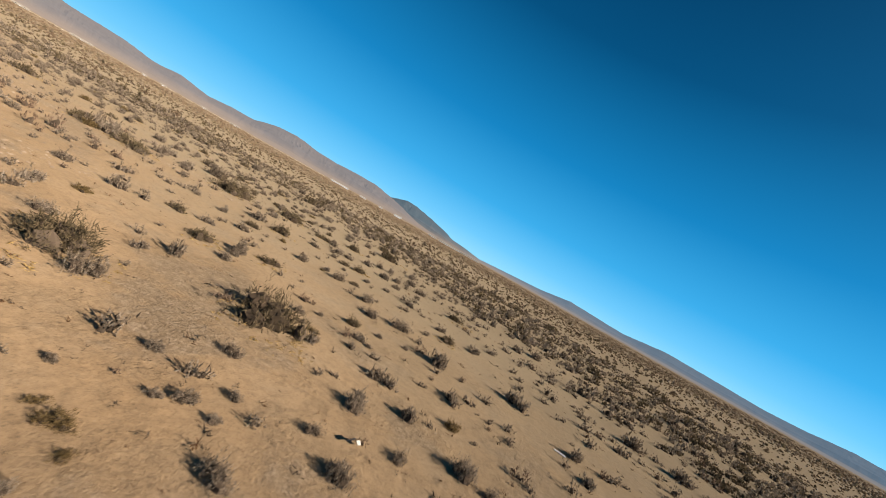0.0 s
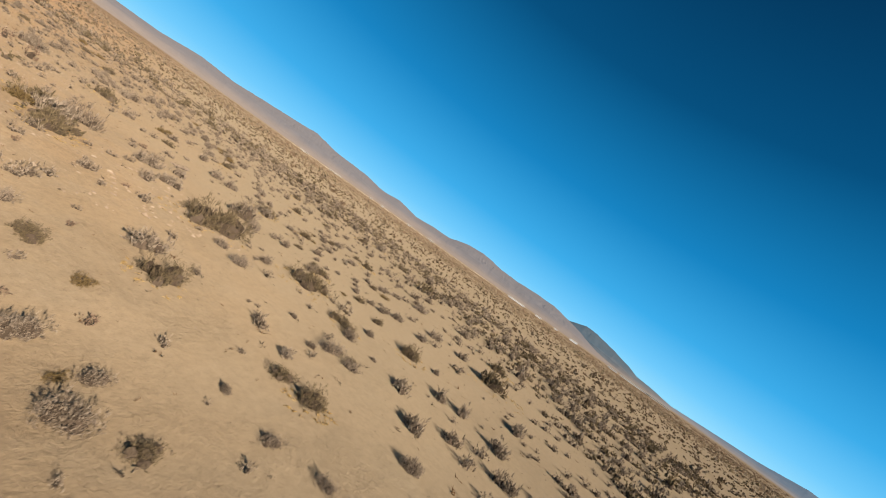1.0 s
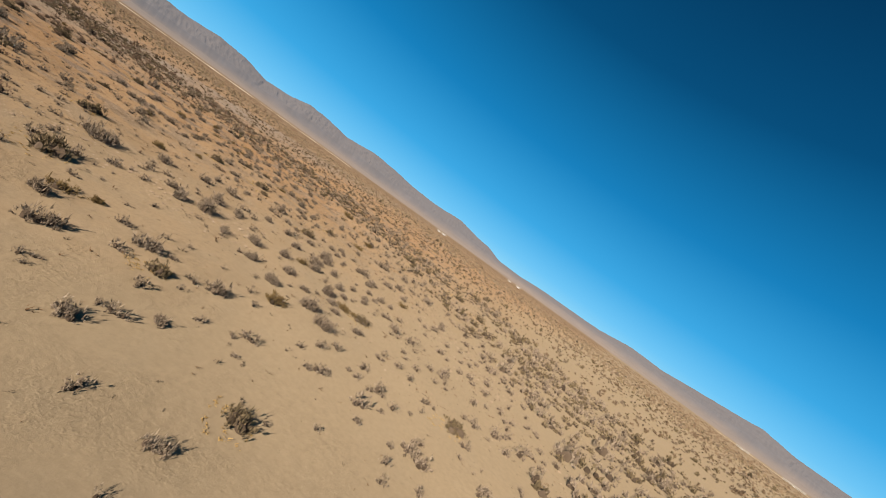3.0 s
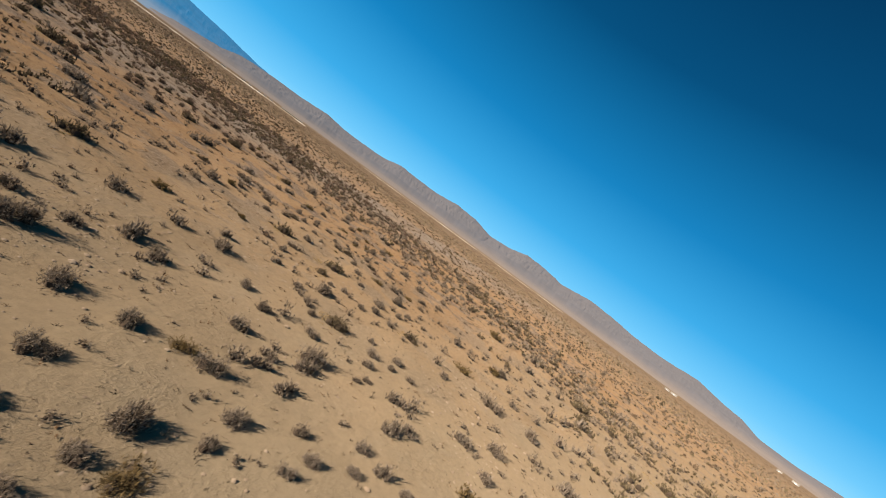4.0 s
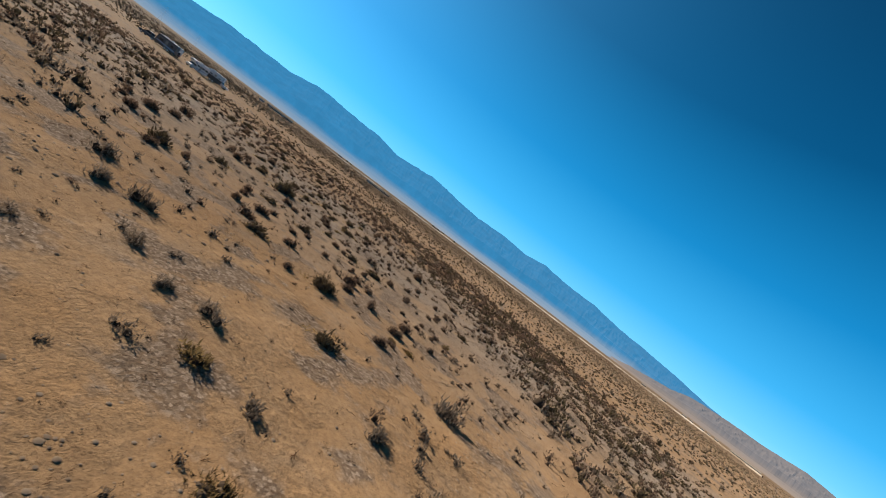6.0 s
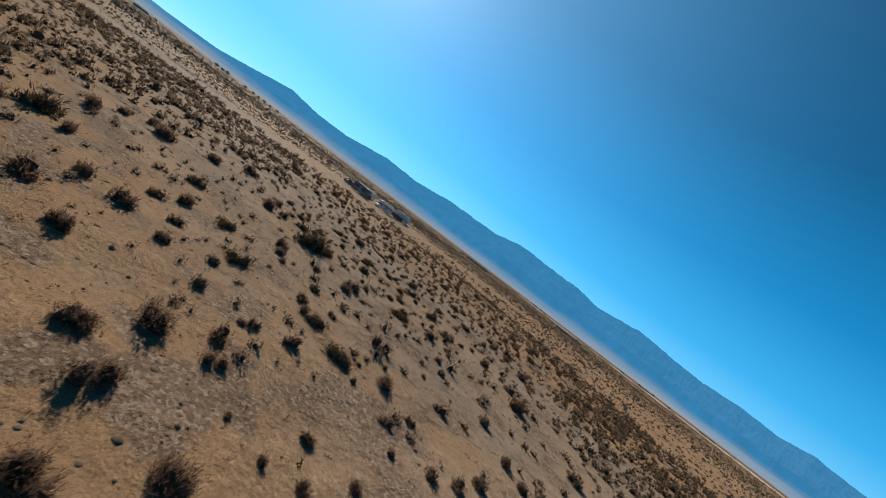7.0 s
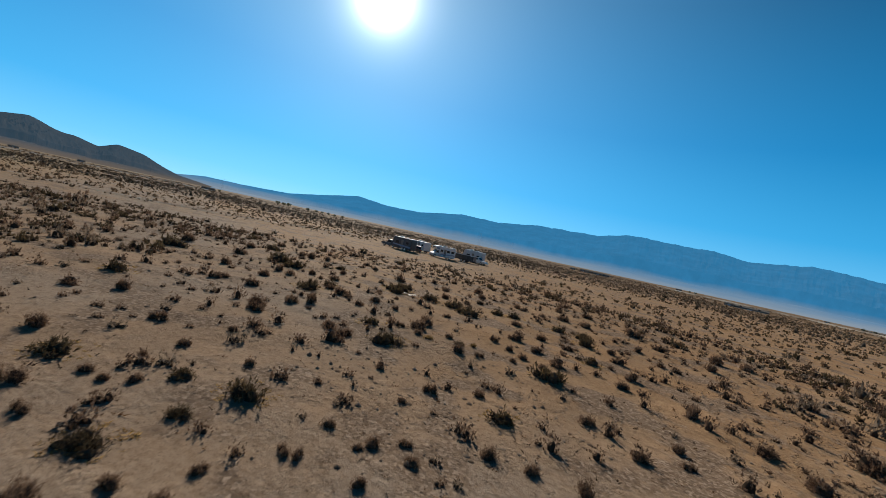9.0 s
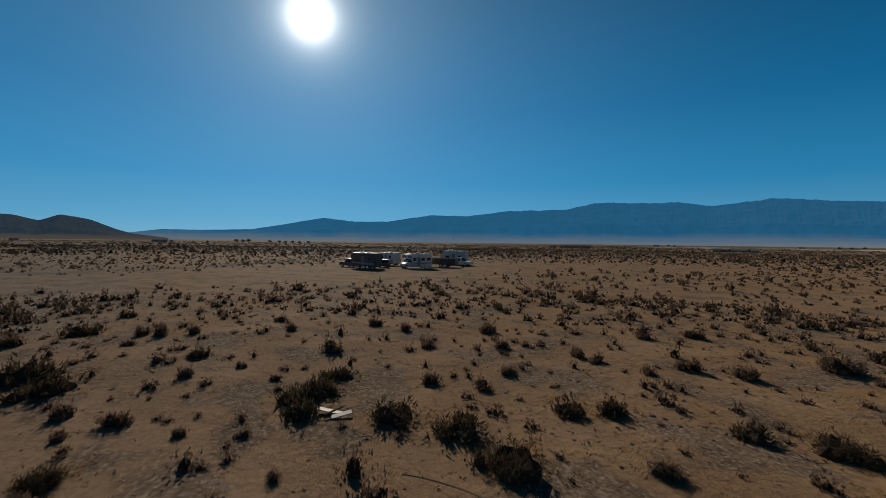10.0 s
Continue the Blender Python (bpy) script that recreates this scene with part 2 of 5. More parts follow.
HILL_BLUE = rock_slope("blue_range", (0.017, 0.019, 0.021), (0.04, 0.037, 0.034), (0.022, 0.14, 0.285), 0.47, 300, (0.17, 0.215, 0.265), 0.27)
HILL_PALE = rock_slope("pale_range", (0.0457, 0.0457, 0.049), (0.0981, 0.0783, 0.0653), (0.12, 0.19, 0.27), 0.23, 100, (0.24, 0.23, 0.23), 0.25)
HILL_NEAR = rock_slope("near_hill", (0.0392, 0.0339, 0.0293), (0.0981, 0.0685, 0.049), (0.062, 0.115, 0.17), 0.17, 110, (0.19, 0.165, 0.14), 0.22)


def worn(name, c, rough, metallic=0.0, scale=1.5, amount=0.25):
    def colour(N, L):
        v = coords(N, L)
        return blend(N, L, span(N, L, noise_of(N, L, v, scale, 6, 0.65), 0.4, 0.75, 0, amount), c, (0.22, 0.165, 0.11))
    return mat(name, colour, rough, None, metallic)


WHITE = worn("white_paint", (0.52, 0.51, 0.49), 0.35)
# white greyed for the campers' shaded sides; far shed walls share it
PALE = worn("shade_greyed_white", (0.34, 0.36, 0.38), 0.45)
CREAM = worn("cream_panel", (0.15, 0.133, 0.112), 0.4)
GREY = worn("grey_panel", (0.34, 0.34, 0.35), 0.4)
CHARCOAL = worn("charcoal_paint", (0.035, 0.036, 0.042), 0.35, 0, 1.5, 0.1)
BLACK = worn("black_steel", (0.02, 0.02, 0.022), 0.45, 0, 1.5, 0.1)
RUBBER = worn("tyre_rubber", (0.025, 0.024, 0.023), 0.85, 0, 4, 0.35)
ALLOY = worn("alloy", (0.55, 0.55, 0.56), 0.3, 0.9)
GLASS = worn("dark_glass", (0.02, 0.025, 0.03), 0.06, 0, 2, 0.06)
STRIPE = worn("swoosh_paint", (0.16, 0.20, 0.27), 0.4)
LAMP = worn("lamp_lens", (0.5, 0.06, 0.04), 0.2, 0, 2, 0.05)
HEAD = worn("headlamp_lens", (0.8, 0.8, 0.78), 0.1, 0, 2, 0.05)
BOARD = worn("weathered_board", (0.30, 0.28, 0.255), 0.8, 0, 5, 0.5)
TIMBER = worn("grey_timber", (0.16, 0.12, 0.09), 0.9, 0, 5, 0.4)
ROOF = worn("far_roof", (0.17, 0.15, 0.128), 0.95, 0, 0.3, 0.3)
TREE = plant("far_tree_leaf", (0.085, 0.10, 0.07), (0.05, 0.06, 0.04), (0.13, 0.13, 0.095))
STONE = plant("desert_stone", (0.175, 0.122, 0.08), (0.11, 0.078, 0.054), (0.235, 0.178, 0.128), 0)
RUT = worn("pressed_sand", (0.16, 0.118, 0.082), 0.95, 0, 6, 0.5)
ROADBANK = mat("pale_road_bank", lambda N, L: ramp(N, L, noise_of(N, L, coords(N, L), 0.03, 6, 0.7), (0.38, (0.48, 0.42, 0.34)), (0.58, (0.20, 0.15, 0.105))), 0.95)
# track sand, paled for the dust haze hanging over it
ROADSAND = mat("graded_sand_and_haze", lambda N, L: ramp(N, L, noise_of(N, L, coords(N, L), 0.05, 6, 0.65), (0.3, (0.36, 0.285, 0.21)), (0.7, (0.28, 0.215, 0.155))), 0.95)


# ---------------------------------------------------------------- the ground
def ground_z(x, y):
    """Low swells and hummocks of the sandy plain; takes numbers or arrays."""
    x, y = np.asarray(x, float), np.asarray(y, float)
    h = 0.045 * np.sin(x * 0.31 + 1.3 * np.sin(y * 0.11)) + 0.045 * np.sin(y * 0.37 + 1.1 * np.sin(x * 0.13))
    h = h + 0.03 * np.sin(x * 0.83 + y * 0.41) + 0.03 * np.sin(y * 0.93 - x * 0.55 + 2.0)
    return h * np.clip(1.3 - np.hypot(x + 20, y) / 400, 0, 1)


def mesh_object(name, verts, faces, material, parent=None, smooth=False, label=""):
    me = bpy.data.meshes.new(name)
    me.from_pydata([tuple(v) for v in verts] if isinstance(verts, list) else verts.tolist(), [], faces if isinstance(faces, list) else faces.tolist())
    me.materials.append(material)
    if smooth:
        me.polygons.foreach_set("use_smooth", [True] * len(me.polygons))
    me.update()
    ob = new(name, me)
    if parent:
        ob.parent = parent
    if label:
        tagged(ob, label)
    return ob


def spread(lo, hi, step, far, growth=1.16):
    """Grid lines: even between lo and hi, then ever wider out to far."""
    core = list(np.arange(lo, hi, step))
    up, s = [core[-1]], step
    while up[-1] < far:
        s *= growth
        up.append(up[-1] + s)
    down, s = [core[0]], step
    while down[-1] > -far:
        s *= growth
        down.append(down[-1] - s)
    return np.array(down[:0:-1] + core + up[1:])


def build_ground():
    gx, gy = spread(-110, 70, 1.0, 4700), spread(-120, 90, 1.0, 4700)
    X, Y = np.meshgrid(gx, gy)
    v = np.stack([X, Y, ground_z(X, Y)], -1).reshape(-1, 3)
    w = len(gx)
    i = (np.arange(len(gy) - 1)[:, None] * w + np.arange(w - 1)).ravel()
    ob = mesh_object("ground", v, np.stack([i, i + 1, i + w + 1, i + w], 1), SAND, None, True)
    tagged(ob, "pale tan sandy desert plain with low hummocks", "ground", kind="structure")


build_ground()


def mountain(name, profile, ridge, foot, material, label, seed, gully=0.30, fan=0.45):
    """A far range: crest heights by bearing (degrees to the left of +y, degrees up), eroded flanks, an apron of fans below."""
    az = np.arange(profile[0][0], profile[-1][0] + 0.01, 0.14)
    p = np.array(profile)
    el = np.interp(az, p[:, 0], p[:, 1])
    k = np.array([1, 2, 3, 2, 1.0])
    el = np.convolve(np.pad(el, 2, mode="edge"), k / k.sum(), "valid")
    el = el * (1 + 0.05 * np.array([noise.turbulence(Vector((a * 1.3, seed, 0.5)), 4, False, noise_basis="PERLIN_ORIGINAL", amplitude_scale=0.6, frequency_scale=2.0) for a in az]) * 0.3)
    rows = 34
    verts, faces = [], []
    for j in range(rows):
        v = j / (rows - 5)
        r = foot + (ridge - foot) * v
        for i, a in enumerate(az):
            top = ridge * math.tan(radians(el[i])) * 1.0 + 5
            q = Vector((a * 0.55, v * 2.2, seed))
            rough = noise.turbulence(q, 5, False, noise_basis="PERLIN_ORIGINAL", amplitude_scale=0.55, frequency_scale=2.1)
            ribs = abs(noise.noise(Vector((a * 0.8 + 1.6 * v + 0.9 * rough, v * 2.6, seed + 5)))) + 0.5 * abs(noise.noise(Vector((a * 2.1 - 1.8 * v, v * 4.5, seed + 9))))
            if v <= 1:
                s = fan * 0.35 * v / fan if v < fan else 0.35 * fan / fan + (1 - 0.35) * ((v - fan) / (1 - fan)) ** 0.9
                s *= 1 - gully * ribs * 2.2 * math.sin(math.pi * min(1, max(0, (v - 0.15) / 0.85))) * 0.8
                if v > 0.9:
                    s = min(s, 1.0)
            else:
                s = 1 - (v - 1) * 5
            s += 0.004 * rough * min(v * 2, 1)
            rr = r * (1 + 0.003 * (rough - 0.5) * (1 - abs(2 * min(v, 1) - 1)))
            verts.append((-math.sin(radians(a)) * rr - 20, math.cos(radians(a)) * rr, top * max(s, -0.02) - 4 * (1 - min(v * 4, 1))))
    n = len(az)
    for j in range(rows - 1):
        for i in range(n - 1):
            a = j * n + i
            faces.append((a, a + n, a + n + 1, a + 1))
    ob = mesh_object(name, verts, faces, material)
    tagged(ob, label, "mountain", kind="structure")
    return ob


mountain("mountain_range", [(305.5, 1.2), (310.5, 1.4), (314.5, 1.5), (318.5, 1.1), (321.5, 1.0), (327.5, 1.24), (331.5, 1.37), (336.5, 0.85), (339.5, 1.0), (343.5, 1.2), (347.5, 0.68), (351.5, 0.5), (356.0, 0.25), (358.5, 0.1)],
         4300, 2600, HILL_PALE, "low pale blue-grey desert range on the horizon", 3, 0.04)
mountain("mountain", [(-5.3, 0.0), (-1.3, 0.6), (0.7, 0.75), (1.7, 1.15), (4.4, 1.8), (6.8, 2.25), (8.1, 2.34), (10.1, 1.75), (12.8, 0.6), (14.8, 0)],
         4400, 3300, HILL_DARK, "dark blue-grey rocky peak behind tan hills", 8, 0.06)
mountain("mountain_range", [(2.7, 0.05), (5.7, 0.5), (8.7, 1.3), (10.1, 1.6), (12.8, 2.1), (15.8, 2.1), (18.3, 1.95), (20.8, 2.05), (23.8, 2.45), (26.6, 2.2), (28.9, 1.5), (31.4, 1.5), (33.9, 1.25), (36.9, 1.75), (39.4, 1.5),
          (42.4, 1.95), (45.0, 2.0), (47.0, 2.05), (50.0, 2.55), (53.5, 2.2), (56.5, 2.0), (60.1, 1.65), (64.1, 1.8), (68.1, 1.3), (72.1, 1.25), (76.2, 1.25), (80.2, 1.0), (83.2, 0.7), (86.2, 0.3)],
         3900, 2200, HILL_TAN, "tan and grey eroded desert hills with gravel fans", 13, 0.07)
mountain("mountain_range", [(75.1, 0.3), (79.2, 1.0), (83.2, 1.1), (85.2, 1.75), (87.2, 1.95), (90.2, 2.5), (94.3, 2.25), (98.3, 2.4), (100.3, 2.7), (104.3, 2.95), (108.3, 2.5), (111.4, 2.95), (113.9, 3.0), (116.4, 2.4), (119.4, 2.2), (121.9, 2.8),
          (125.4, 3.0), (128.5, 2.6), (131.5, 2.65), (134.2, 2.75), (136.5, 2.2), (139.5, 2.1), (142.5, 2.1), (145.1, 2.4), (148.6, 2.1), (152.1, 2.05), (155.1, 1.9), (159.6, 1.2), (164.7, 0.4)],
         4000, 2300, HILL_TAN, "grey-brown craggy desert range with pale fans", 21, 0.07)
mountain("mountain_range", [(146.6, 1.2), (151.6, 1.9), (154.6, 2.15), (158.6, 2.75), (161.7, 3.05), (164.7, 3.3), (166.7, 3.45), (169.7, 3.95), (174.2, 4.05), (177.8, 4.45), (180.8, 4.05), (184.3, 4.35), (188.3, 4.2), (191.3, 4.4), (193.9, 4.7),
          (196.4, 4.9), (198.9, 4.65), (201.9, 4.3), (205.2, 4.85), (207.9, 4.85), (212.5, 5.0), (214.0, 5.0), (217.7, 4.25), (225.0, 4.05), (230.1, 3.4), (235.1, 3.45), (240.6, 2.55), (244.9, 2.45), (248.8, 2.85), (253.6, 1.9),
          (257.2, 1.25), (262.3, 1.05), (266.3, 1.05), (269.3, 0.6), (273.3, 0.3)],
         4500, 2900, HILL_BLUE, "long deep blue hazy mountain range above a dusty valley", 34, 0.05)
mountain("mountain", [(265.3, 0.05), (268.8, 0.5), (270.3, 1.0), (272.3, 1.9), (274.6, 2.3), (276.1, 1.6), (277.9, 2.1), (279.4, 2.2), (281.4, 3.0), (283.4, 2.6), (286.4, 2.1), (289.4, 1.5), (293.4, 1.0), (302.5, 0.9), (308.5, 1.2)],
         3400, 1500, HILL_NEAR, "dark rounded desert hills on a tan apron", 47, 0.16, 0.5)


# ---------------------------------------------------------------- brush
rng = np.random.default_rng(11)


def twig(verts, faces, base, tip, bend, thick, sides=3, cuts=2):
    """A tapered curved stem from base to tip."""
    base, tip = np.array(base), np.array(tip)
    d = tip - base
    side = np.cross(d, (0.3, 0.5, 0.8))
    side = side / (np.linalg.norm(side) + 1e-9)
    other = np.cross(d, side)
    other = other / (np.linalg.norm(other) + 1e-9)
    first = len(verts)
    for j in range(cuts):
        u = j / cuts
        c = base + d * u + np.array(bend) * u * (1 - u)
        t = thick * (1 - 0.75 * u)
        for k in range(sides):
            a = 2 * math.pi * k / sides
            verts.append(tuple(c + t * (math.cos(a) * side + math.sin(a) * other)))
    verts.append(tuple(tip))
    for j in range(cuts - 1):
        for k in range(sides):
            a, b = first + j * sides + k, first + j * sides + (k + 1) % sides
            faces.append((a, b, b + sides, a + sides))
    last = first + (cuts - 1) * sides
    for k in range(sides):
        faces.append((last + k, last + (k + 1) % sides, len(verts) - 1))


def leaf(verts, faces, at, size):
    """One small cupped leaf cluster: two joined triangles."""
    a, b = rng.normal(size=3), rng.normal(size=3)
    a, b = a / np.linalg.norm(a) * size, b / np.linalg.norm(b) * size * 0.6
    n = len(verts)
    verts.extend([tuple(at - a), tuple(at + b), tuple(at + a), tuple(at - b * 0.7 + np.cross(a, b) * 0.6 / size)])
    faces.extend([(n, n + 1, n + 2), (n, n + 2, n + 3)])


def spray(verts, faces, at, way, long, wide):
    """A thin leafy twig end, folded along its length."""
    side = np.cross(way, rng.normal(size=3))
    side = side / (np.linalg.norm(side) + 1e-9) * wide
    fold = np.cross(way, side) * 0.5
    n = len(verts)
    mid = at + way * long * rng.uniform(0.45, 0.7)
    verts.extend([tuple(at), tuple(mid + side + fold), tuple(at + way * long), tuple(mid - side + fold)])
    faces.extend([(n, n + 1, n + 2), (n, n + 2, n + 3)])


def blade(verts, faces, at, way, long, wide):
    """One thin tapering twig end."""
    side = np.cross(way, rng.normal(size=3))
    side = side / (np.linalg.norm(side) + 1e-9) * wide
    n = len(verts)
    verts.extend([tuple(at + side), tuple(at - side), tuple(at + way * long)])
    faces.append((n, n + 1, n + 2))


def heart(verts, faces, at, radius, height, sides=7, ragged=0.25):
    """The close, shaded twig middle of a clump: a ragged low dome, coloured dark."""
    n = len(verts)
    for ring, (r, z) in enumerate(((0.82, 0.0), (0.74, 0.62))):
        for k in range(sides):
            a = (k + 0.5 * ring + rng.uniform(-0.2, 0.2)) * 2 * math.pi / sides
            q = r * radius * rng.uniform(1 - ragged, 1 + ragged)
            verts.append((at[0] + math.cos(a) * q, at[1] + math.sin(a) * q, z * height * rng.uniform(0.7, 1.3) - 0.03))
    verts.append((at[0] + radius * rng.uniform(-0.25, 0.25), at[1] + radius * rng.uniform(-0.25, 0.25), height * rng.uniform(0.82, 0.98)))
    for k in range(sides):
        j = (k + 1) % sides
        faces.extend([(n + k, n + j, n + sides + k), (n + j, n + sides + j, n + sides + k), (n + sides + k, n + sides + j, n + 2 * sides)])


def brush_parts(stems, core, fringe, leaves, height, long, wide, clumps=3, fill_in=0.5, sprig=6, sides=7):
    """Stem and foliage geometry of one bush of radius about 1: rounded uneven domes of short twig ends over a close dark heart."""
    sv, sf, lv, lf = [], [], [], []
    hubs = [np.array((rng.normal(0, 0.33), rng.normal(0, 0.27), 0)) * (clumps > 1) for _ in range(clumps)]
    size = [rng.uniform(0.42, 0.74) if clumps > 1 else 0.85 for _ in range(clumps)]
    tall = [rng.uniform(0.75, 1.15) for _ in range(clumps)]
    lobe = rng.uniform(0, 2 * math.pi, (clumps, 3))

    def out(k):
        up, az = rng.uniform(0.02, 1.0), rng.uniform(0, 2 * math.pi)
        flat = math.sqrt(1 - up * up)
        swell = 1 + 0.16 * math.cos(2 * az + lobe[k][0]) + 0.13 * math.cos(3 * az + lobe[k][1] + 2 * up) + 0.10 * math.cos(5 * az + lobe[k][2] - 3 * up)
        return np.array((math.cos(az) * flat, math.sin(az) * flat, up * height * tall[k])) * size[k] * swell

    for n in range(stems):
        k = n % clumps
        tip = hubs[k] + out(k) * rng.uniform(0.7, 1.05)
        base = hubs[k] * 0.3 + np.array((rng.normal(0, 0.06), rng.normal(0, 0.06), -0.06))
        tip[2] = max(tip[2], 0.05)
        twig(sv, sf, base, tip, (rng.normal(0, 0.1), rng.normal(0, 0.1), rng.uniform(0.0, 0.25)), rng.uniform(0.006, 0.014), 3, 2)
    # dark dome and sprays stand in for shade between the stems
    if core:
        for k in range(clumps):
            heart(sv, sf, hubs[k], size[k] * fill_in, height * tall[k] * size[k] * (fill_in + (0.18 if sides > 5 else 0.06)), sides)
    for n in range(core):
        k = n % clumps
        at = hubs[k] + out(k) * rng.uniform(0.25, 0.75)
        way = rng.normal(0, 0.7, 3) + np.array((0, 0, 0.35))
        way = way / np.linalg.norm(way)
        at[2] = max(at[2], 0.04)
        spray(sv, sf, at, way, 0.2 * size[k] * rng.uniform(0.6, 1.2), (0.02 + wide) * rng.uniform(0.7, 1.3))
    for n in range(fringe // sprig):
        k = n % clumps
        o = out(k)
        at = hubs[k] + o * rng.uniform(0.15, 0.95) ** 0.5
        lead = o / np.linalg.norm(o) * 0.6 + rng.normal(0, 0.3, 3) + np.array((0, 0, 0.4))
        for _ in range(sprig):
            way = lead + rng.normal(0, 0.5, 3)
            way = way / np.linalg.norm(way)
            root = at + rng.normal(0, long * 0.22, 3)
            root[2] = max(root[2], 0.02)
            blade(lv, lf, root, way, long * rng.uniform(0.45, 1.2), wide * rng.uniform(0.6, 1.4))
    for n in range(leaves):
        k = n % clumps
        o = out(k)
        at = hubs[k] + o * rng.uniform(0.3, 1.0) ** 0.4 * rng.uniform(0.85, 1.08)
        at[2] = max(at[2], 0.04)
        leaf(lv, lf, at, long * 0.11 * rng.uniform(0.6, 1.3))
    return sv, sf, lv, lf


def bush_proto(name, label, category, group, leaf_mat, args):
    sv, sf, lv, lf = brush_parts(*args)
    root = new(name)
    tagged(root, label, category, group)
    mesh_object("branchwork", sv, sf, BARK_AND_SHADE, root)
    mesh_object("foliage", lv, lf, leaf_mat, root)
    return root


# fine bushes for the spots passed closely, plainer ones further off
KINDS = {
    "c": ("creosote_bush", "olive-brown twiggy creosote bush rooted in sand", "bush", "creosote bushes on the plain", CREOSOTE, ((0.75, 6), (0.85, 7), (0.7, 9), (0.8, 5), (0.65, 8)), 60, 1900, 420, 0.5, 1.5),
    "g": ("burrobush", "grey dry twiggy burrobush rooted in sand", "bush", "grey burrobushes on the plain", BURRO, ((0.8, 3), (0.7, 4), (0.9, 2), (0.65, 5), (0.75, 3)), 60, 1900, 30, 0.5, 1.95),
    "b": ("bursage_bush", "brown dense twiggy bursage bush rooted in sand", "bush", "brown bursage bushes on the plain", BURSAGE, ((0.85, 3), (0.9, 2), (0.75, 4), (0.95, 2), (0.8, 3)), 90, 2000, 30, 0.62, 1.75),
    "y": ("dry_bush", "straw-yellow dried low brush clump on sand", "bush", "dried yellow brush clumps", DRY, ((0.5, 4), (0.6, 3), (0.45, 6)), 20, 1600, 40, 0.42, 1.5),
}
CREOSOTE_NEAR_A = [(-7.5, 8.9, 1.02), (-3.2, 10.7, 0.93), (-7.9, 14.9, 0.51), (-1.8, 14.8, 0.32), (-5.9, 16.3, 0.44), (1.7, 19.5, 0.42), (-8.7, 23.3, 0.54), (-3.4, 21.0, 0.28),
    (-4.2, 24.9, 0.44), (-9.2, 20.9, 0.39), (-5.1, 24.8, 0.39), (-14.4, 27.6, 1.14), (-11.2, 30.8, 0.94), (-6.8, 33.4, 0.55), (-8.2, 30.4, 0.46), (-5.9, 28.4, 0.22),
    (-8.8, 30.4, 0.36), (-13.0, 33.0, 0.51), (-11.1, 34.4, 0.33), (-13.8, 33.3, 0.32), (-13.5, 38.5, 0.34), (-16.2, 34.2, 0.24), (-20.7, 34.9, 0.71), (-19.1, 37.1, 0.47),
    (-19.0, 42.6, 0.37), (-20.2, 40.8, 0.34), (-20.6, 39.3, 0.17), (-38.1, 41.8, 0.50), (-47.5, 34.5, 0.61), (-50.5, 29.0, 0.42), (-56.9, 23.5, 0.53), (-58.7, 24.8, 0.36)]
CREOSOTE_NEAR_B = [(-53.8, 20.1, 0.43), (-56.6, 2.4, 0.84), (-55.4, -8.5, 0.67), (-53.2, -8.7, 0.52), (-49.7, -6.1, 0.53), (-48.0, -18.4, 0.73), (-46.7, -19.8, 0.43), (-44.8, -19.8, 0.41),
    (-44.3, -21.6, 0.47), (-40.5, -25.9, 0.57), (-37.7, -22.4, 0.57), (-41.5, -23.7, 0.43), (-41.8, -29.2, 0.54), (-39.1, -24.2, 0.46), (-38.2, -21.6, 0.40), (-31.4, -28.7, 0.47),
    (-30.4, -30.3, 0.32), (-23.9, -38.5, 0.74), (-24.1, -42.5, 0.35), (-16.2, -48.8, 0.81), (-20.7, -56.2, 0.79), (-11.1, -40.0, 0.54)]
CREOSOTE_FAR_A = [(2.3, 26.9, 0.64), (-10.4, 17.0, 0.37), (-17.6, 23.3, 0.63), (-15.2, 28.7, 0.71), (-18.6, 23.6, 0.80), (-4.6, 39.7, 1.12), (-21.8, 23.5, 0.66), (-6.1, 44.7, 0.70),
    (-9.1, 33.6, 0.34), (-17.7, 42.6, 0.53), (-29.2, 58.6, 0.76), (-28.1, 53.4, 0.61), (-31.9, 29.6, 0.79), (-26.0, 41.7, 0.48), (-26.8, 31.3, 0.40), (-29.2, 36.7, 0.46),
    (-26.4, 45.9, 0.37), (-32.9, 47.3, 0.55), (-66.4, 50.8, 0.79), (-39.8, 23.1, 0.71), (-71.4, 47.8, 1.00), (-53.5, 34.3, 0.47), (-52.3, 27.5, 0.66), (-50.5, 24.5, 0.60),
    (-48.7, 15.2, 0.47), (-60.2, 7.9, 0.71), (-51.9, 2.5, 0.62), (-63.6, -12.1, 0.57), (-42.0, 0.9, 1.06), (-41.7, -15.0, 1.08), (-49.8, -10.3, 0.49), (-45.9, -6.6, 0.53)]
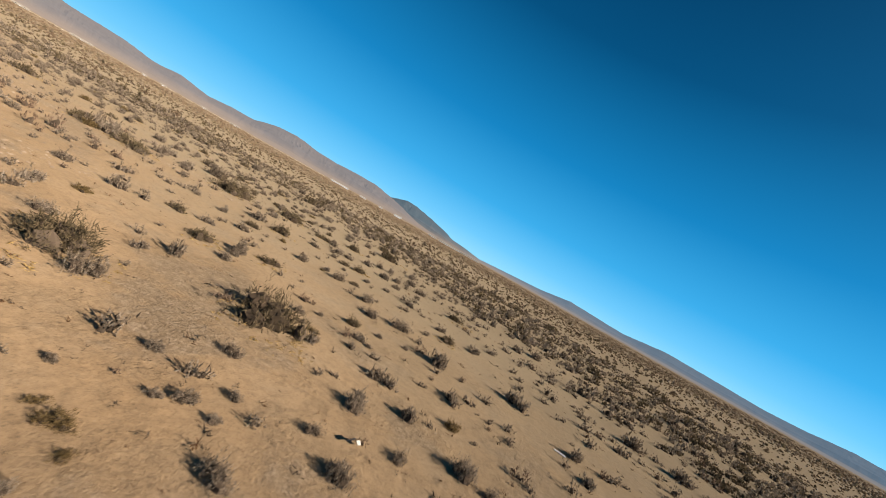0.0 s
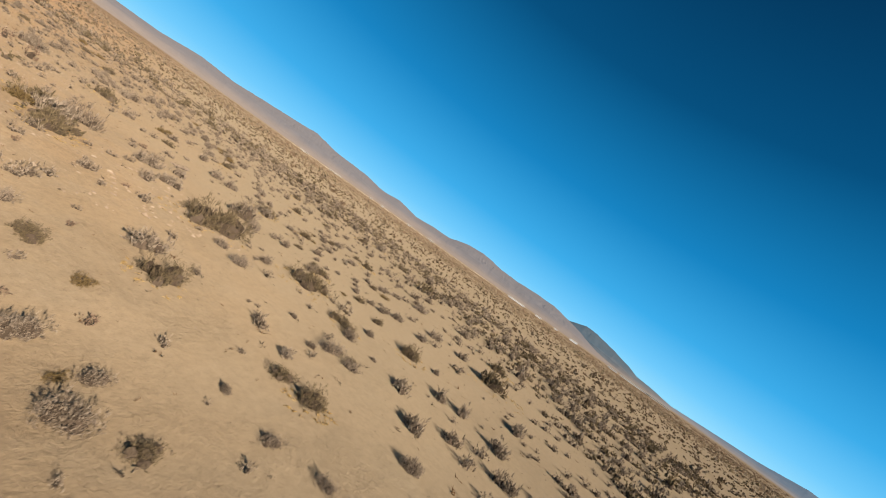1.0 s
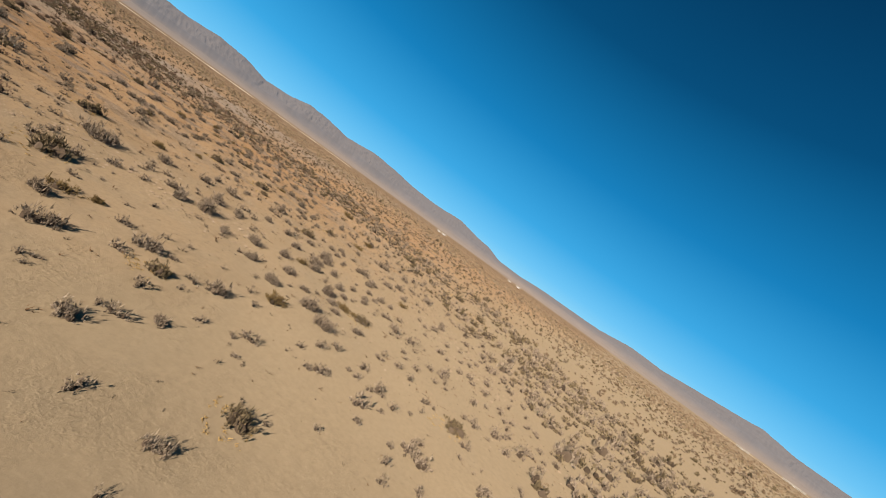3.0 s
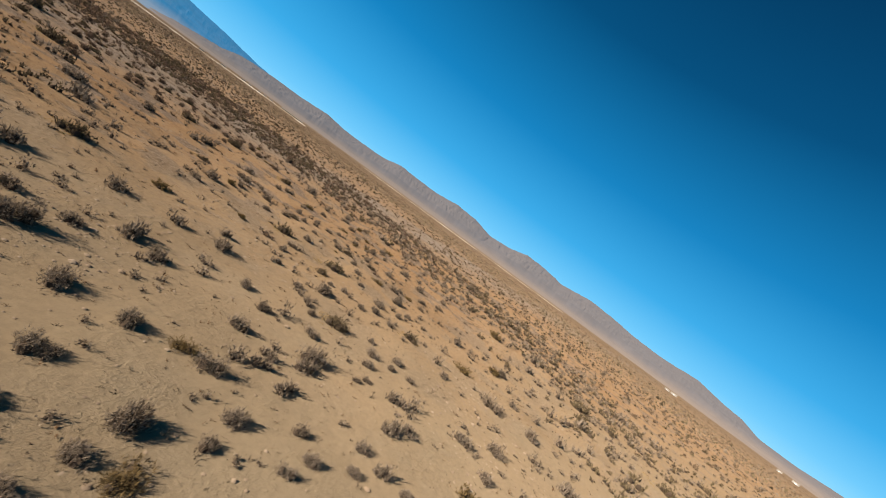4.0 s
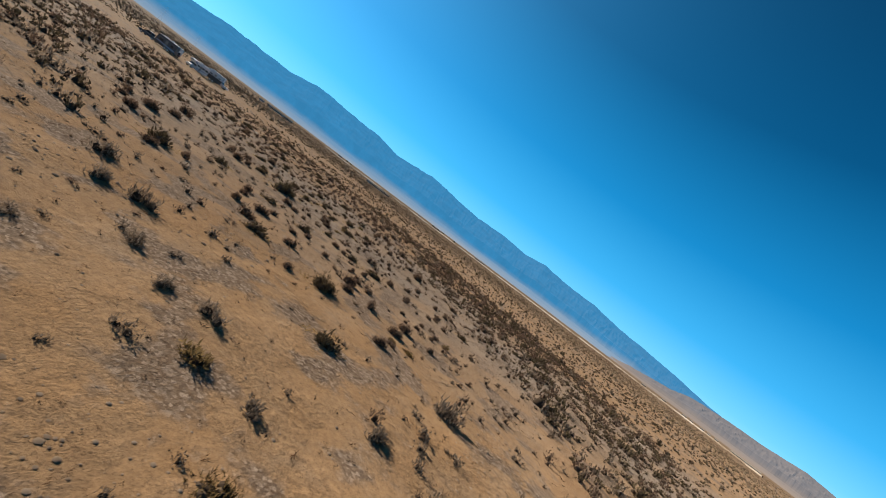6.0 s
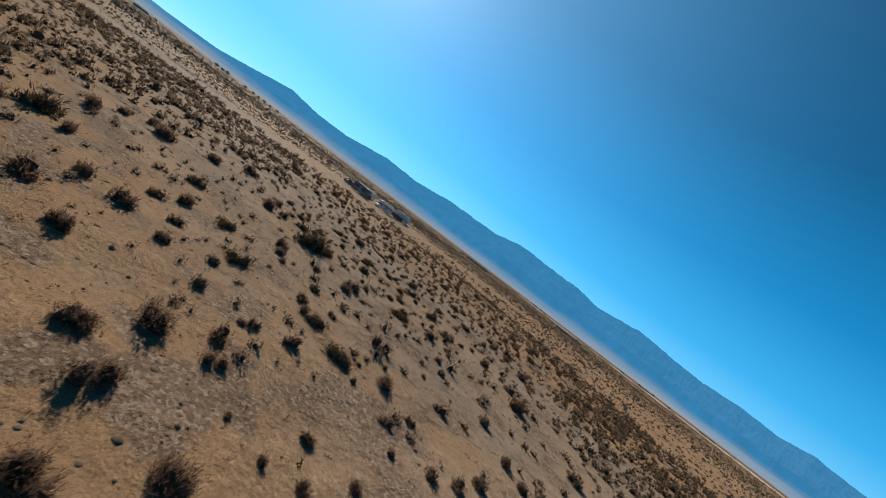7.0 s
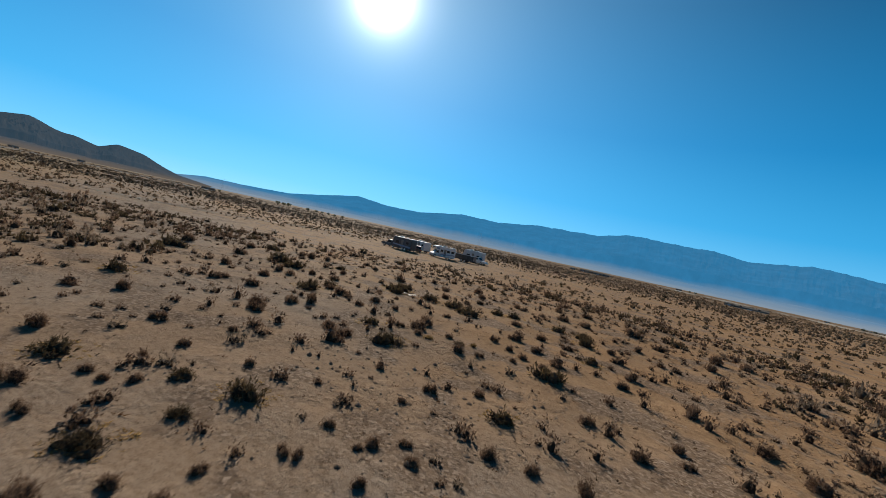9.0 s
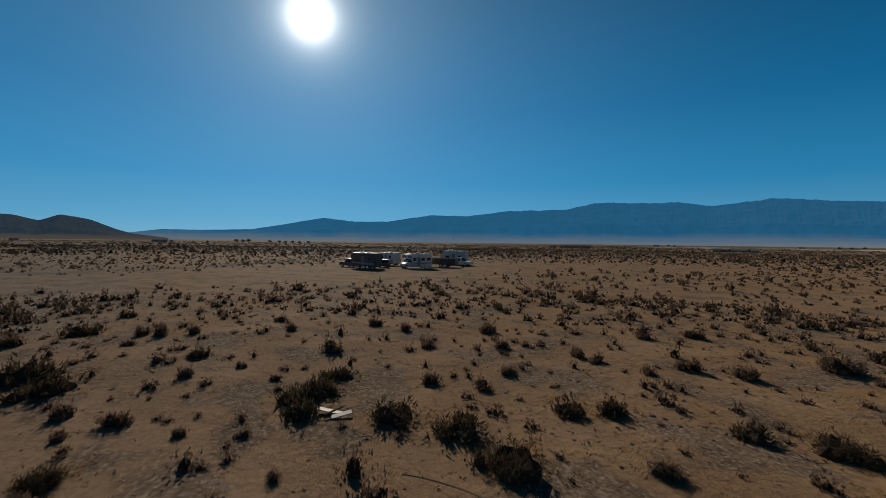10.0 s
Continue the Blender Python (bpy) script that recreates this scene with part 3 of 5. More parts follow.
CREOSOTE_FAR_B = [(-40.8, -6.5, 0.64), (-42.0, -13.5, 1.42), (-48.1, -23.9, 0.70), (-41.6, -19.2, 0.67), (-44.7, -25.0, 0.61), (-38.3, -15.0, 0.59), (-43.6, -31.8, 0.52), (-36.6, -17.3, 0.48),
    (-38.0, -28.3, 0.77), (-32.6, -21.5, 0.55), (-38.3, -36.1, 0.66), (-29.5, -31.7, 0.58), (-26.3, -27.4, 0.60), (-31.6, -38.7, 0.52), (-28.3, -44.3, 0.69), (-28.4, -30.3, 0.37),
    (-14.5, -27.8, 0.71), (-12.6, -37.9, 0.92), (-20.8, -38.9, 0.60), (-0.8, -30.3, 1.05), (-26.4, -49.7, 0.51), (-22.4, -54.2, 0.74), (-3.6, -39.0, 1.01), (-10.3, -45.6, 0.78),
    (-8.8, -47.1, 0.68), (-14.2, -48.5, 0.84), (-1.4, -38.6, 1.17), (-9.1, -46.1, 0.90), (-14.8, -52.6, 0.81), (-12.4, -47.9, 0.72), (-18.8, -55.2, 0.59), (-15.8, -53.7, 0.62)]
CREOSOTE_FAR_C = [(-7.3, -48.1, 0.67), (-1.5, -44.1, 0.64), (7.0, -39.5, 0.77)]
BURRO_NEAR_A = [(-1.1, 5.1, 0.31), (0.2, 6.4, 0.34), (-6.0, 8.4, 0.39), (2.3, 8.8, 0.41), (-2.4, 6.3, 0.25), (-0.2, 9.0, 0.36), (1.0, 10.0, 0.33), (-2.5, 3.8, 0.15),
    (-9.0, 10.1, 0.34), (-3.6, 7.2, 0.22), (1.0, 7.9, 0.24), (-1.8, 6.1, 0.16), (-2.7, 8.3, 0.22), (3.0, 8.5, 0.22), (-4.0, 5.7, 0.15), (-0.6, 7.2, 0.19),
    (-2.7, 6.0, 0.15), (-1.9, 6.9, 0.16), (-1.2, 13.6, 0.30), (-6.7, 15.6, 0.48), (-0.4, 17.3, 0.48), (-3.2, 12.9, 0.25), (-1.2, 12.3, 0.18), (-1.5, 17.0, 0.36),
    (-2.7, 12.1, 0.17), (-6.5, 14.1, 0.27), (-6.7, 15.0, 0.28), (-2.3, 18.6, 0.36), (-0.8, 13.3, 0.15), (-2.7, 13.8, 0.16), (-0.8, 15.0, 0.18), (0.2, 15.2, 0.16)]
BURRO_NEAR_B = [(-4.2, 20.2, 0.35), (-5.9, 20.1, 0.36), (-1.9, 26.3, 0.38), (-4.9, 20.9, 0.23), (-10.7, 20.8, 0.30), (-2.2, 23.5, 0.21), (-3.2, 23.0, 0.22), (-4.6, 22.9, 0.18),
    (-6.4, 27.9, 0.44), (-10.9, 27.0, 0.42), (-7.5, 29.8, 0.31), (-6.6, 27.0, 0.20), (-8.0, 31.7, 0.31), (-12.0, 26.9, 0.28), (-11.3, 30.4, 0.35), (-12.1, 29.1, 0.31),
    (-8.2, 27.5, 0.17), (-5.7, 34.2, 0.26), (-6.1, 29.8, 0.15), (-17.5, 31.3, 1.00), (-12.8, 32.4, 0.35), (-16.2, 30.9, 0.47), (-11.2, 35.5, 0.30), (-12.2, 35.3, 0.30),
    (-15.2, 32.4, 0.34), (-13.5, 39.6, 0.36), (-10.5, 32.9, 0.16), (-11.4, 36.7, 0.20), (-15.0, 34.6, 0.25), (-14.1, 34.6, 0.21), (-13.7, 36.9, 0.22), (-13.2, 36.3, 0.21)]
BURRO_NEAR_C = [(-14.1, 35.6, 0.22), (-17.1, 39.9, 0.36), (-22.9, 33.5, 0.50), (-17.6, 38.1, 0.32), (-19.3, 36.0, 0.31), (-16.3, 37.4, 0.18), (-17.5, 37.1, 0.21), (-18.6, 35.8, 0.24),
    (-16.3, 38.4, 0.18), (-18.8, 38.7, 0.21), (-20.0, 39.8, 0.45), (-20.5, 41.7, 0.41), (-23.4, 37.0, 0.33), (-22.7, 35.7, 0.29), (-24.0, 36.5, 0.34), (-24.6, 33.4, 0.35),
    (-22.9, 42.0, 0.30), (-22.5, 37.4, 0.24), (-33.7, 40.8, 0.44), (-34.5, 39.9, 0.52), (-34.5, 38.0, 0.48), (-36.0, 42.1, 0.29), (-35.6, 36.5, 0.38), (-40.3, 43.3, 0.39),
    (-36.3, 38.9, 0.30), (-38.2, 39.5, 0.55), (-36.5, 40.7, 0.29), (-37.4, 40.2, 0.35), (-37.4, 32.8, 0.57), (-37.0, 37.6, 0.35), (-40.4, 39.5, 0.44), (-37.7, 35.4, 0.44)]
BURRO_NEAR_D = [(-38.9, 36.6, 0.42), (-40.6, 38.0, 0.41), (-39.6, 40.1, 0.28), (-41.8, 40.9, 0.32), (-37.3, 37.9, 0.26), (-44.1, 42.4, 0.29), (-41.0, 41.2, 0.24), (-42.1, 40.0, 0.28),
    (-42.9, 41.4, 0.28), (-44.3, 37.1, 0.58), (-43.7, 34.5, 0.36), (-45.3, 35.7, 0.32), (-47.3, 37.1, 0.32), (-43.8, 33.0, 0.36), (-45.8, 38.0, 0.21), (-46.3, 38.0, 0.23),
    (-48.1, 36.4, 0.31), (-49.7, 36.7, 0.33), (-48.7, 37.2, 0.27), (-49.2, 37.9, 0.23), (-49.2, 35.2, 0.25), (-46.3, 34.0, 0.23), (-52.7, 33.3, 0.32), (-57.0, 29.8, 0.58),
    (-53.8, 30.9, 0.45), (-51.2, 32.0, 0.30), (-52.3, 32.1, 0.27), (-55.1, 31.8, 0.33), (-56.4, 31.5, 0.36), (-51.0, 30.6, 0.26), (-48.7, 27.4, 0.32), (-52.6, 31.7, 0.24)]
BURRO_NEAR_E = [(-54.3, 30.7, 0.27), (-50.2, 30.3, 0.23), (-54.0, 28.8, 0.28), (-56.1, 25.4, 0.32), (-56.1, 23.1, 0.37), (-50.9, 21.0, 0.35), (-54.5, 22.0, 0.30), (-61.3, 22.7, 0.24),
    (-60.7, 22.4, 0.24), (-59.7, 22.9, 0.39), (-61.2, 19.4, 0.40), (-57.0, 21.6, 0.31), (-57.9, 19.6, 0.36), (-62.4, 20.1, 0.31), (-55.1, 19.7, 0.32), (-56.5, 19.3, 0.33),
    (-59.4, 19.0, 0.34), (-58.9, 22.8, 0.18), (-58.9, 21.2, 0.22), (-58.5, 21.9, 0.20), (-60.0, 22.1, 0.17), (-59.3, 21.9, 0.17)]
BURRO_FAR_A = [(13.4, 18.7, 0.61), (-0.0, 11.3, 0.37), (-6.8, 12.2, 0.41), (1.5, 15.3, 0.50), (-20.5, 24.0, 0.81), (-10.8, 11.4, 0.35), (4.7, 15.9, 0.47), (-2.0, 11.1, 0.29),
    (6.6, 12.4, 0.32), (11.4, 20.0, 0.52), (-7.2, 11.1, 0.30), (2.1, 12.6, 0.33), (6.7, 13.9, 0.36), (-11.7, 15.3, 0.41), (-13.5, 15.0, 0.35), (3.2, 20.3, 0.36),
    (-21.5, 25.2, 0.73), (-9.4, 17.5, 0.34), (-8.8, 19.4, 0.35), (8.6, 29.9, 0.50), (4.2, 22.2, 0.29), (1.4, 20.9, 0.28), (-0.7, 23.0, 0.34), (6.9, 28.8, 0.42),
    (-10.1, 23.6, 0.52), (-3.2, 28.2, 0.43), (-0.5, 30.1, 0.40), (-1.6, 32.0, 0.47), (-4.7, 29.7, 0.41), (-2.3, 29.7, 0.34), (-6.1, 25.6, 0.29), (-7.4, 25.6, 0.31)]
BURRO_FAR_B = [(-3.4, 32.5, 0.41), (-1.9, 35.7, 0.47), (-5.6, 27.9, 0.29), (-15.1, 23.6, 0.31), (-4.2, 32.0, 0.36), (-19.4, 27.2, 0.64), (-17.6, 27.4, 0.51), (-16.8, 26.0, 0.37),
    (-12.4, 43.1, 0.62), (-10.5, 35.8, 0.37), (-7.1, 40.1, 0.40), (-19.8, 28.8, 0.40), (-8.3, 36.6, 0.35), (-10.0, 36.7, 0.38), (-8.8, 39.1, 0.41), (-10.3, 47.1, 0.59),
    (-20.2, 34.5, 0.55), (-16.2, 35.6, 0.33), (-13.4, 44.1, 0.39), (-13.5, 41.1, 0.31), (-28.1, 57.3, 0.86), (-23.2, 62.1, 0.81), (-15.6, 49.4, 0.41), (-15.9, 40.7, 0.31),
    (-14.4, 38.8, 0.26), (-23.9, 33.2, 0.54), (-30.4, 56.8, 0.63), (-23.2, 49.4, 0.35), (-29.9, 35.6, 0.53), (-27.9, 34.3, 0.46), (-29.0, 29.7, 0.42), (-25.4, 37.7, 0.35)]
BURRO_FAR_C = [(-25.9, 48.5, 0.37), (-29.1, 32.5, 0.39), (-24.1, 41.2, 0.26), (-24.7, 44.6, 0.28), (-28.4, 48.8, 0.38), (-30.5, 38.1, 0.39), (-27.2, 38.5, 0.27), (-36.7, 26.7, 0.70),
    (-36.3, 31.8, 0.50), (-36.2, 34.5, 0.33), (-37.1, 30.9, 0.36), (-48.2, 46.0, 0.43), (-40.2, 31.4, 0.50), (-45.6, 40.2, 0.44), (-43.8, 37.5, 0.44), (-37.5, 26.8, 0.47),
    (-38.6, 31.9, 0.40), (-42.4, 38.5, 0.35), (-43.9, 41.6, 0.33), (-42.2, 35.8, 0.38), (-40.5, 27.5, 0.48), (-54.2, 44.4, 0.54), (-42.1, 37.5, 0.31), (-42.7, 37.1, 0.33),
    (-49.2, 41.1, 0.42), (-40.7, 32.5, 0.36), (-46.4, 40.5, 0.36), (-47.0, 39.1, 0.40), (-50.9, 41.9, 0.44), (-48.5, 42.7, 0.33), (-43.8, 40.7, 0.27), (-56.0, 41.7, 0.49)]
BURRO_FAR_D = [(-54.9, 39.4, 0.50), (-44.1, 30.1, 0.53), (-49.0, 31.4, 0.54), (-42.5, 29.0, 0.37), (-52.9, 37.4, 0.34), (-46.8, 33.1, 0.29), (-44.9, 28.4, 0.35), (-62.5, 36.4, 0.49),
    (-47.3, 31.5, 0.29), (-47.2, 29.4, 0.32), (-60.7, 33.2, 0.46), (-71.1, 35.4, 0.57), (-58.7, 27.8, 0.44), (-47.7, 19.6, 0.54), (-62.3, 27.9, 0.44), (-41.8, 10.9, 0.65),
    (-45.8, 21.4, 0.37), (-52.5, 24.2, 0.38), (-61.1, 24.8, 0.45), (-65.8, 22.3, 0.56), (-49.9, 26.5, 0.29), (-60.3, 29.4, 0.33), (-55.1, 27.0, 0.33), (-65.4, 25.2, 0.49),
    (-59.8, 27.3, 0.33), (-65.0, 28.0, 0.36), (-68.4, 25.9, 0.44), (-63.6, 19.6, 0.54), (-52.8, 20.6, 0.34), (-50.3, 18.0, 0.40), (-66.9, 17.8, 0.47), (-51.9, 15.6, 0.48)]
BURRO_FAR_E = [(-65.3, 19.9, 0.36), (-52.3, 18.4, 0.44), (-63.8, 16.9, 0.41), (-56.0, 17.4, 0.40), (-65.5, 5.2, 0.80), (-57.5, 18.2, 0.33), (-51.7, 14.9, 0.43), (-65.1, 14.3, 0.45),
    (-51.1, 9.1, 0.60), (-54.2, 11.6, 0.47), (-66.6, 11.3, 0.48), (-46.8, 7.7, 0.57), (-61.4, 13.9, 0.41), (-58.0, 12.1, 0.46), (-70.0, 11.4, 0.47), (-49.8, 9.9, 0.52),
    (-68.7, 8.9, 0.54), (-53.3, 15.8, 0.31), (-53.1, 16.8, 0.29), (-56.6, 12.7, 0.39), (-63.9, 10.9, 0.43), (-84.4, -3.9, 0.76)]
BURSAGE_NEAR_A = [(-61.0, 3.8, 0.52), (-61.4, 2.6, 0.27), (-54.9, 3.7, 0.39), (-63.0, -2.0, 0.32), (-60.9, 0.1, 0.60), (-60.8, -1.8, 0.56), (-58.6, -0.5, 0.45), (-56.7, -0.5, 0.53),
    (-56.6, -2.0, 0.60), (-61.1, -4.5, 0.30), (-61.0, -6.1, 0.30), (-57.2, -3.3, 0.32), (-59.5, -5.4, 0.28), (-60.4, -3.7, 0.20), (-59.1, -3.3, 0.16), (-56.4, -10.5, 0.52),
    (-53.4, -12.1, 0.48), (-51.4, -8.9, 0.41), (-52.5, -8.2, 0.33), (-56.7, -8.6, 0.19), (-55.5, -9.7, 0.17), (-52.0, -10.1, 0.24), (-54.9, -14.6, 0.21), (-55.2, -11.3, 0.17),
    (-46.8, -14.5, 0.71), (-49.4, -20.4, 0.54), (-45.5, -16.8, 0.35), (-49.4, -17.8, 0.23), (-44.0, -17.3, 0.22), (-45.8, -21.9, 0.24), (-44.9, -19.1, 0.19), (-45.7, -22.9, 0.19)]
BURSAGE_NEAR_B = [(-42.7, -23.0, 0.25), (-42.3, -25.0, 0.30), (-42.8, -32.2, 0.36), (-40.9, -26.9, 0.29), (-38.6, -25.5, 0.32), (-42.5, -26.3, 0.21), (-42.5, -27.9, 0.24), (-33.0, -28.2, 0.45),
    (-33.5, -29.9, 0.31), (-28.3, -27.1, 0.38), (-32.8, -29.2, 0.25), (-35.0, -38.6, 0.34), (-32.6, -30.6, 0.23), (-33.3, -36.9, 0.32), (-30.0, -27.6, 0.22), (-33.3, -34.6, 0.25),
    (-32.4, -34.3, 0.27), (-34.1, -37.7, 0.28), (-27.7, -28.3, 0.28), (-32.4, -32.1, 0.20), (-28.4, -29.3, 0.25), (-33.9, -33.3, 0.19), (-32.5, -35.0, 0.24), (-28.3, -28.7, 0.21),
    (-32.6, -32.3, 0.18), (-32.4, -33.7, 0.19), (-31.4, -33.5, 0.21), (-19.4, -33.7, 0.62), (-21.9, -36.4, 0.53), (-23.2, -36.5, 0.42), (-29.2, -48.3, 0.42), (-25.2, -41.7, 0.37)]
BURSAGE_NEAR_C = [(-27.1, -45.3, 0.32), (-26.1, -44.2, 0.26), (-25.5, -42.5, 0.22), (-18.5, -51.4, 0.46), (-13.9, -43.9, 0.24)]
BURSAGE_FAR_A = [(-43.0, 2.1, 0.60), (-62.4, -5.4, 0.34), (-62.3, -4.5, 0.28), (-52.5, -0.2, 0.53), (-49.7, 0.9, 0.58), (-48.8, -2.0, 0.61), (-47.5, -0.7, 0.51), (-33.6, -5.3, 0.93),
    (-36.5, -1.4, 0.76), (-56.0, -3.8, 0.39), (-61.1, -21.8, 0.64), (-61.1, -11.8, 0.43), (-55.6, -23.4, 0.79), (-43.3, -0.3, 0.53), (-61.1, -10.4, 0.35), (-60.8, -9.3, 0.33),
    (-53.2, -3.8, 0.36), (-50.7, -2.9, 0.39), (-60.1, -15.5, 0.47), (-55.4, -6.5, 0.37), (-45.8, -3.4, 0.49), (-50.9, -4.8, 0.37), (-61.2, -15.0, 0.38), (-55.0, -5.2, 0.31),
    (-58.6, -9.0, 0.32), (-48.3, -3.8, 0.39), (-57.5, -16.9, 0.47), (-46.2, -9.6, 0.45), (-58.4, -10.4, 0.30), (-57.4, -13.4, 0.36), (-54.9, -4.8, 0.22), (-59.9, -8.2, 0.21)]
BURSAGE_FAR_B = [(-44.8, -5.0, 0.53), (-45.1, -10.1, 0.59), (-53.8, -25.5, 0.53), (-47.5, -13.6, 0.48), (-50.5, -26.3, 0.62), (-53.9, -17.1, 0.34), (-31.3, -4.9, 0.64), (-50.2, -33.6, 0.67),
    (-47.5, -9.3, 0.32), (-52.6, -18.1, 0.34), (-33.3, -3.2, 0.50), (-51.2, -20.6, 0.34), (-46.4, -12.1, 0.32), (-53.4, -15.8, 0.21), (-37.2, -12.3, 0.71), (-32.0, -9.5, 0.73),
    (-37.5, -13.3, 0.52), (-28.9, -13.2, 0.76), (-48.4, -25.6, 0.37), (-47.2, -35.2, 0.54), (-35.1, -13.9, 0.48), (-44.6, -36.4, 0.56), (-43.8, -46.5, 0.71), (-40.9, -47.3, 0.79),
    (-47.4, -22.5, 0.27), (-48.5, -27.1, 0.30), (-43.4, -37.1, 0.52), (-45.4, -38.0, 0.64), (-35.5, -15.9, 0.49), (-37.8, -16.1, 0.38), (-45.8, -32.5, 0.43), (-45.2, -35.2, 0.48)]
BURSAGE_FAR_C = [(-37.2, -51.7, 0.83), (-38.8, -57.3, 0.87), (-36.9, -19.6, 0.41), (-31.6, -16.3, 0.43), (-32.6, -18.1, 0.43), (-43.7, -43.1, 0.50), (-36.9, -39.1, 0.59), (-37.1, -46.7, 0.57),
    (-31.7, -24.7, 0.65), (-43.0, -58.3, 0.96), (-39.4, -54.1, 1.00), (-41.7, -45.7, 0.62), (-39.0, -40.7, 0.61), (-36.8, -25.2, 0.41), (-40.4, -45.2, 0.65), (-41.5, -32.0, 0.35),
    (-34.7, -20.9, 0.35), (-39.1, -30.6, 0.39), (-31.5, -25.4, 0.50), (-35.9, -31.5, 0.43), (-42.4, -40.7, 0.41), (-37.8, -38.0, 0.48), (-42.5, -54.5, 0.60), (-40.4, -32.3, 0.30),
    (-37.3, -34.2, 0.38), (-36.2, -32.9, 0.39), (-38.3, -45.7, 0.50), (-32.3, -22.8, 0.34), (-36.2, -28.2, 0.29), (-36.0, -28.6, 0.29), (-35.6, -30.7, 0.32), (-39.8, -41.6, 0.36)]
BURSAGE_FAR_D = [(-33.4, -25.4, 0.30), (-36.6, -33.3, 0.33), (-27.3, -25.6, 0.41), (-35.4, -29.7, 0.26), (-37.8, -30.8, 0.24), (-34.3, -42.0, 0.42), (-24.2, -26.8, 0.42), (-32.3, -48.6, 0.59),
    (-35.4, -47.7, 0.44), (-32.0, -42.5, 0.39), (-18.3, -28.4, 0.49), (-21.6, -41.6, 0.61), (-22.6, -29.8, 0.42), (-24.2, -35.8, 0.47), (-35.1, -43.3, 0.29), (-25.5, -30.5, 0.32),
    (-34.3, -44.2, 0.32), (-29.2, -37.7, 0.34), (-18.3, -26.5, 0.41), (-20.3, -33.5, 0.46), (-27.2, -32.2, 0.26), (-29.7, -39.4, 0.30), (-26.5, -29.5, 0.20), (-27.1, -36.7, 0.26),
    (-28.5, -34.0, 0.22), (-29.9, -36.2, 0.22), (-23.5, -32.1, 0.27), (-17.5, -36.9, 0.64), (-26.5, -46.8, 0.52), (-17.8, -35.6, 0.51), (-20.5, -42.5, 0.54), (-13.8, -34.1, 0.56)]
BURSAGE_FAR_E = [(-25.6, -66.0, 0.90), (-28.4, -50.4, 0.46), (-26.7, -68.1, 0.76), (-25.6, -45.3, 0.36), (-13.5, -39.7, 0.58), (-13.0, -32.3, 0.46), (-22.4, -47.8, 0.50), (-24.5, -47.3, 0.43),
    (-26.9, -61.9, 0.58), (-22.4, -40.9, 0.33), (-21.2, -40.5, 0.35), (-25.8, -53.2, 0.46), (-23.5, -51.0, 0.48), (-9.6, -35.7, 0.56), (2.7, -31.5, 0.78), (-22.9, -45.6, 0.35),
    (-15.4, -41.7, 0.46), (-22.5, -62.9, 0.62), (-24.3, -45.6, 0.32), (-12.4, -33.0, 0.39), (-27.1, -57.1, 0.44), (-6.5, -33.6, 0.53), (-7.9, -37.9, 0.56), (-22.9, -42.6, 0.31),
    (-21.7, -50.8, 0.46), (-6.3, -37.3, 0.59), (-16.9, -39.9, 0.35), (-26.0, -57.3, 0.40), (-24.1, -54.8, 0.41), (-12.0, -39.8, 0.44), (-23.0, -59.3, 0.49), (-0.5, -35.2, 0.60)]
BURSAGE_FAR_F = [(-18.2, -45.6, 0.34), (-10.1, -50.8, 0.53), (-17.2, -42.3, 0.32), (-13.7, -40.3, 0.36), (-18.8, -65.3, 0.88), (-8.3, -41.3, 0.48), (-6.7, -39.9, 0.50), (-17.0, -61.2, 0.67),
    (-15.0, -60.4, 0.65), (-3.9, -49.2, 0.61), (-12.3, -67.4, 0.72), (-4.7, -58.5, 0.75), (5.2, -36.9, 0.61), (4.8, -43.1, 0.71), (-11.6, -51.9, 0.42), (-8.6, -40.0, 0.30),
    (-4.5, -43.2, 0.43), (-11.1, -53.7, 0.46), (-11.0, -58.5, 0.53), (-10.5, -64.7, 0.64), (-14.5, -58.2, 0.45), (-7.7, -56.6, 0.57), (-9.9, -42.5, 0.27), (5.4, -42.2, 0.55),
    (-12.0, -58.3, 0.44), (-5.2, -53.8, 0.51), (4.0, -44.4, 0.55), (1.0, -53.9, 0.63), (12.6, -41.5, 0.67), (-10.9, -44.0, 0.23), (3.0, -41.4, 0.42), (1.9, -49.1, 0.49)]
BURSAGE_FAR_G = [(-1.3, -54.8, 0.51), (-4.4, -45.2, 0.29), (5.0, -49.5, 0.46), (-6.7, -45.9, 0.27)]
DRY_NEAR_A = [(-3.0, 4.8, 0.29), (-2.5, 4.4, 0.15), (-3.4, 4.9, 0.15), (2.1, 10.9, 0.32), (-2.3, 11.9, 0.23), (-5.0, 20.4, 0.20), (-7.7, 21.4, 0.27), (-12.5, 38.5, 0.38),
    (-11.3, 33.3, 0.21), (-18.6, 37.4, 0.25), (-35.4, 39.8, 0.32), (-37.9, 40.7, 0.49), (-38.1, 41.3, 0.26), (-40.0, 37.3, 0.41), (-55.2, 24.2, 0.21), (-63.1, 19.3, 0.40),
    (-60.7, 20.1, 0.31), (-62.2, 1.5, 0.43), (-61.1, 1.6, 0.31), (-48.4, -14.6, 0.32), (-48.5, -15.1, 0.23), (-47.2, -18.9, 0.38), (-47.2, -18.3, 0.24), (-41.3, -22.3, 0.32),
    (-40.1, -21.5, 0.30), (-36.1, -40.0, 0.33), (-27.6, -45.0, 0.37), (-23.2, -41.2, 0.35)]
